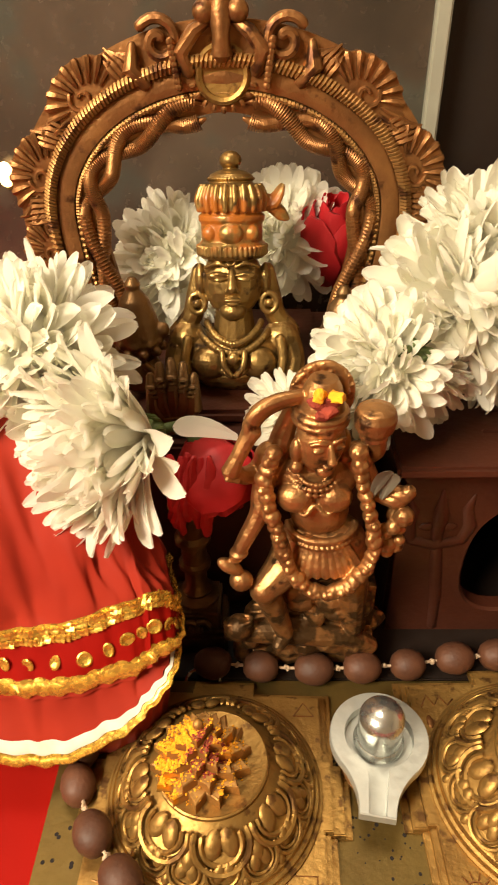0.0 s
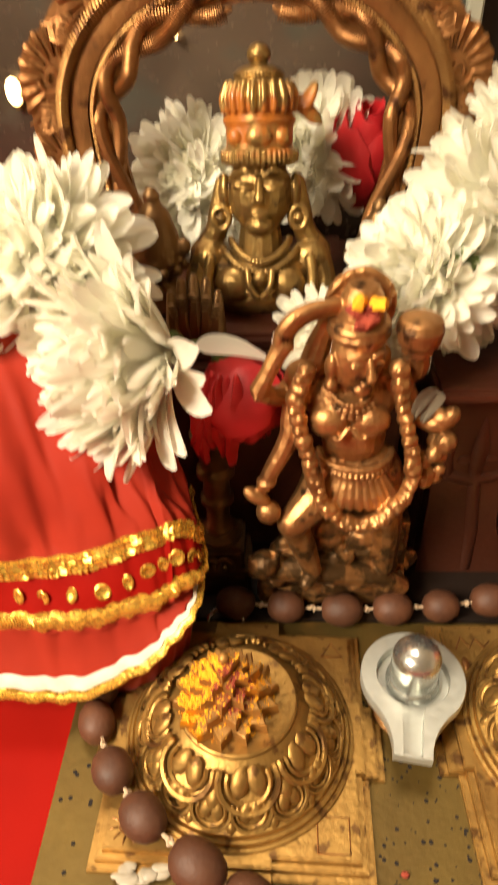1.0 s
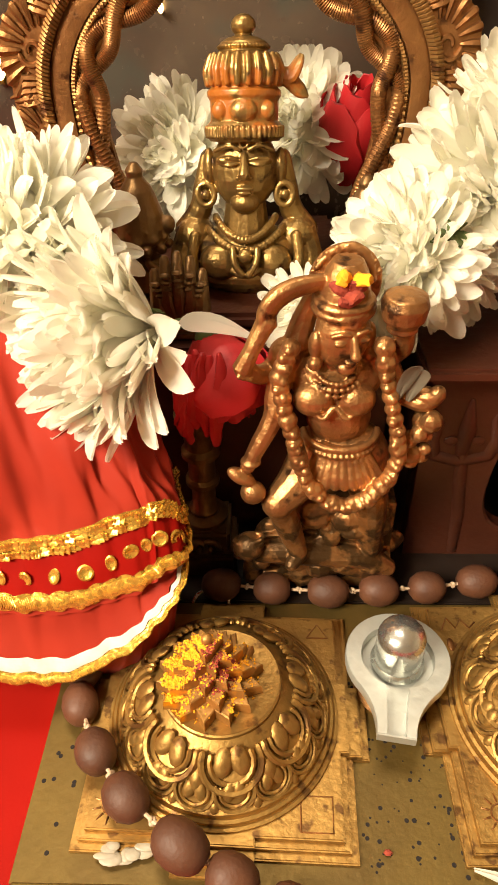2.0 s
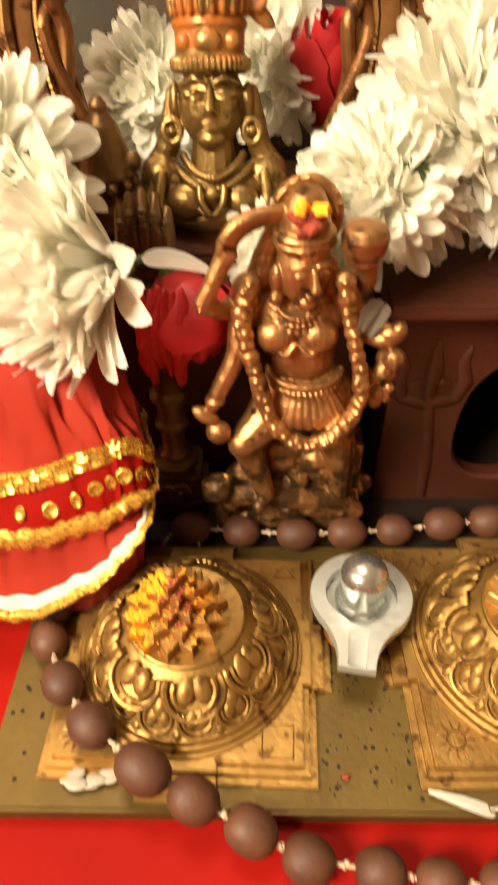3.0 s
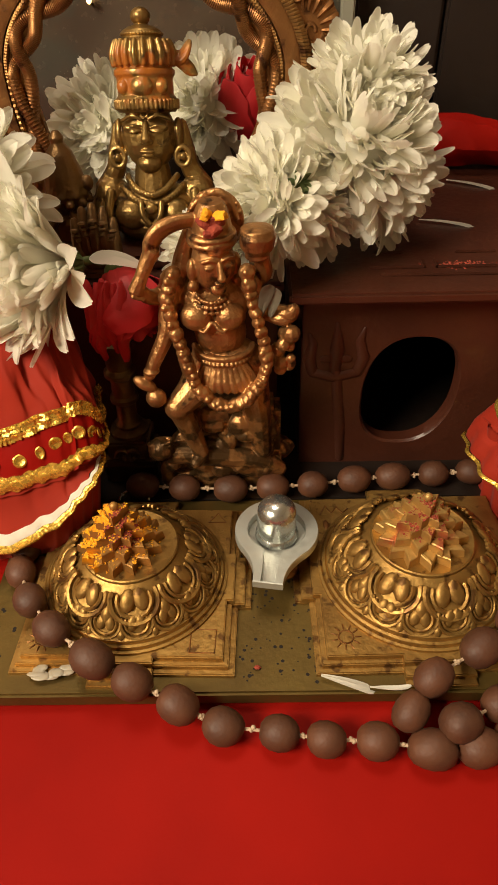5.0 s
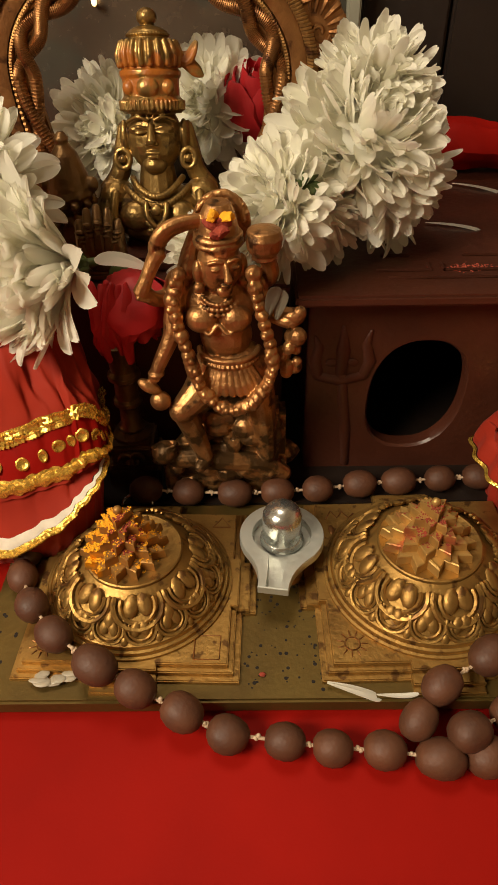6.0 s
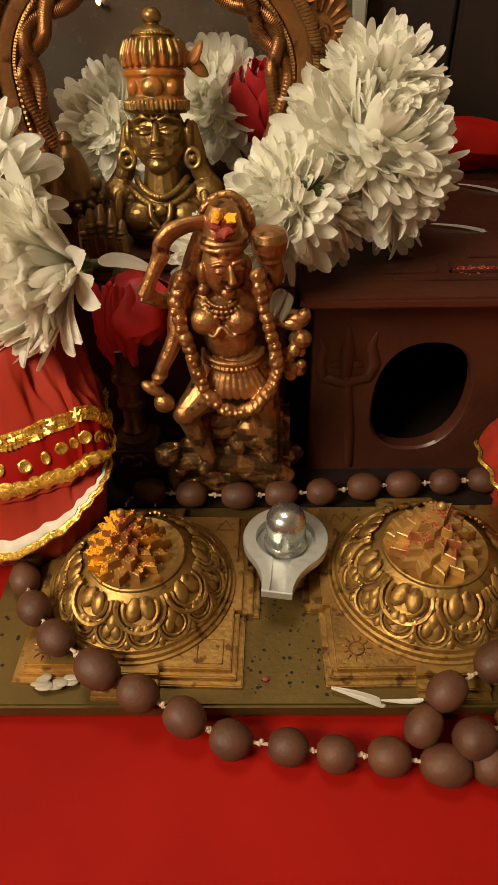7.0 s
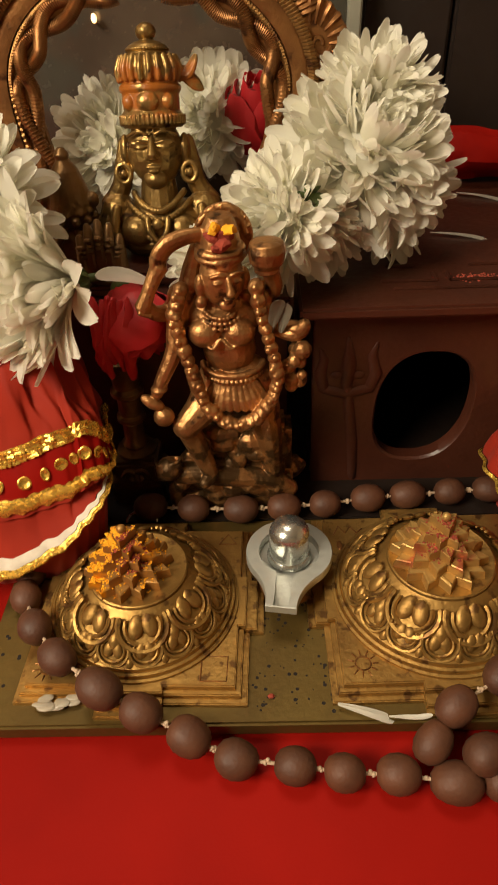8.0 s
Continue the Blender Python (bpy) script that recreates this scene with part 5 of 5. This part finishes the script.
fan = leaf = None
for side in (1, -1):
    for d, s in ((46, 1.05), (15, 1.08), (-9, 1.0), (-28, 0.85)):
        deg = d if side == 1 else 180 - d
        p = arch_point(deg, 0.12)
        out = (arch_point(deg, 0.9) - p)
        lean = math.degrees(math.atan2(out.x, out.z))
        m = Matrix.Translation(p * CM) @ Matrix.Rotation(radians(lean), 4, "Y") @ Matrix.Diagonal((s * side, s, s * 0.82, 1))
        if fan is None:
            fan = part("fan_leaf", fan_mesh(), BRASS_DARK, arch)
            fan.matrix_basis = m
        else:
            twin(fan, m)
    for d in (62, 31, 3, -18):
        deg = d if side == 1 else 180 - d
        p = arch_point(deg, 0.10)
        out = (arch_point(deg, 0.9) - p)
        lean = math.degrees(math.atan2(out.x, out.z))
        m = Matrix.Translation(p * CM) @ Matrix.Rotation(radians(lean), 4, "Y") @ Matrix.Diagonal((side, 1, 0.95, 1))
        if leaf is None:
            leaf = part("curled_leaf", leaf_mesh(), BRASS_DARK, arch)
            leaf.matrix_basis = m
        else:
            twin(leaf, m)

# crest over the middle: round shield, scrolls and knobs
bm = revolve(bmesh.new(), [(0.78, 0.0), (0.80, 0.25), (0.70, 0.36), (0.60, 0.30), (0.58, 0.22), (0.1, 0.20)], 30)
ob = part("shield", bm, BRASS, arch, "smooth half-round brass shield")
ob.matrix_basis = at(-2.6, 15.1, 17.45, 90, 0, 0)
bm = bmesh.new()
block(bm, (-4.6, 15.05, 17.0), (-0.6, 15.35, 18.5), 0.12)
for s in (-1, 1):
    tube(bm, [(-2.6 + s * (1.75 + (0.62 - 0.5 * t) * math.cos(0.6 + 8 * t)), 14.88, 18.25 + (0.62 - 0.5 * t) * math.sin(0.6 + 8 * t)) for t in (k / 26 for k in range(27))], 0.15, 8)
    tube(bm, [(-2.6 + s * 0.95, 14.85, 17.5), (-2.6 + s * 1.15, 14.75, 18.0), (-2.6 + s * 0.75, 14.75, 18.5), (-2.6 + s * 0.4, 14.8, 18.7)], [0.2, 0.24, 0.2, 0.14], 9)
    for k in range(9):
        ball(bm, (-2.6 + s * (1.25 + 0.02 * k), 14.68, 17.15 + 0.14 * k), 0.12, None, 7, 5)
    tube(bm, [(-2.6 + s * 2.2, 14.9, 17.2), (-2.6 + s * 2.6, 14.85, 17.6), (-2.6 + s * 2.5, 14.9, 18.2)], [0.2, 0.26, 0.12], 9)
    ball(bm, (-2.6 + s * 0.45, 14.75, 18.95), (0.32, 0.3, 0.3))
tube(bm, [(-2.6, 14.72, 17.95), (-2.6, 14.62, 18.4), (-2.6, 14.75, 18.9), (-2.6, 14.85, 19.6)], [0.30, 0.24, 0.34, 0.2], 12)
for k in range(11):
    a = math.pi + math.pi * k / 10
    tube(bm, [(-2.6 + 0.86 * math.cos(a), 14.82, 17.45 + 0.86 * math.sin(a)), (-2.6 + 0.98 * math.cos(a), 14.86, 17.45 + 0.98 * math.sin(a))], 0.07, 6)
part("crest", bm, BRASS_DARK, arch)


# ---- small ornaments beside the bust ----
def cone_figure(pos, s, label):
    bm = bmesh.new()
    revolve(bm, [(0.5, 0), (0.7, 0.2), (0.62, 0.7), (0.45, 1.0), (0.62, 1.25), (0.72, 1.6), (0.62, 2.2), (0.42, 2.8), (0.2, 3.1), (0.24, 3.25), (0.1, 3.45)], 18)
    for row in range(7):
        for k in range(10):
            a = 2 * math.pi * (k + 0.5 * (row % 2)) / 10
            z = 1.35 + 0.24 * row
            r = 0.70 - 0.075 * row
            ball(bm, (r * math.cos(a), r * math.sin(a), z), (0.17, 0.17, 0.15), None, 6, 4)
    for q in (-1, 1):
        ball(bm, (0.75 * q, -0.1, 1.9), (0.2, 0.2, 0.25))
        tube(bm, [(0.45 * q, -0.5, 0.2), (0.55 * q, -0.65, 0.7), (0.2 * q, -0.6, 1.05)], [0.14, 0.2, 0.12], 8)
    ob = fused(mesh_object("cone_ornament", bm, DARK_BRONZE), 0.0004)
    ob.matrix_basis = at(*pos) @ Matrix.Scale(s, 4)
    return tagged(ob, label, "ornament", "cone ornaments")


cone_figure((-5.45, 12.7, 8.61), 1.08, "dark brass pinecone-shaped attendant figure")
cone_figure((1.05, 13.4, 8.11), 1.05, "dark brass pinecone-shaped attendant figure")

fan_orn = base("fan_ornament", at(-4.2, 10.75, 8.11) @ Matrix.Scale(1.25, 4), "ribbed dark brass fan ornament before the bust", "ornament")
for k in range(5):
    a = radians(-38 + 19 * k)
    bm = tube(bmesh.new(), [(0.15 * math.sin(a), 0, 0.1), (0.75 * math.sin(a), -0.12, 0.95 * math.cos(a)), (0.85 * math.sin(a), 0, 1.85 * math.cos(a) + 0.1)], [0.16, 0.24, 0.10], 9)
    for q in range(9):
        t = q / 8
        ball(bm, (0.2 * math.sin(a) + 0.62 * math.sin(a) * t, -0.20, 0.35 + 1.25 * math.cos(a) * t), (0.13, 0.09, 0.07), None, 6, 4)
    part("rib", bm, DARK_BRONZE, fan_orn)
part("foot", block(bmesh.new(), (-0.5, -0.3, 0), (0.5, 0.3, 0.25), 0.08), DARK_BRONZE, fan_orn)


# ---- glowing spots on the back panel, standing in for reflected flames ----
GLOW = bpy.data.materials.new("lamp_glow")
GLOW.use_nodes = True
GLOW.node_tree.nodes["Principled BSDF"].inputs["Emission Color"].default_value = (1.0, 0.62, 0.22, 1)
GLOW.node_tree.nodes["Principled BSDF"].inputs["Emission Strength"].default_value = 6.0
# made-up glowing bodies and mounts in place of a flame's blurred reflection
for x, z, r in ((-12.2, 13.1, 0.34), (-5.7, 14.9, 0.12)):
    bulb = base("fairy_light", at(x, 22.6, z), "warm bright spot standing in for a flame reflected in the back panel", "lamp", "fairy lights")
    part("bulb", ball(bmesh.new(), (0, 0, 0), (r, r, 1.5 * r)), GLOW, bulb, "glowing body for the reflected flame")
    part("socket", block(bmesh.new(), (-0.4 * r, 0.1, -1.9 * r), (0.4 * r, 0.395, -1.0 * r), 0.02), BRASS_PALE, bulb)
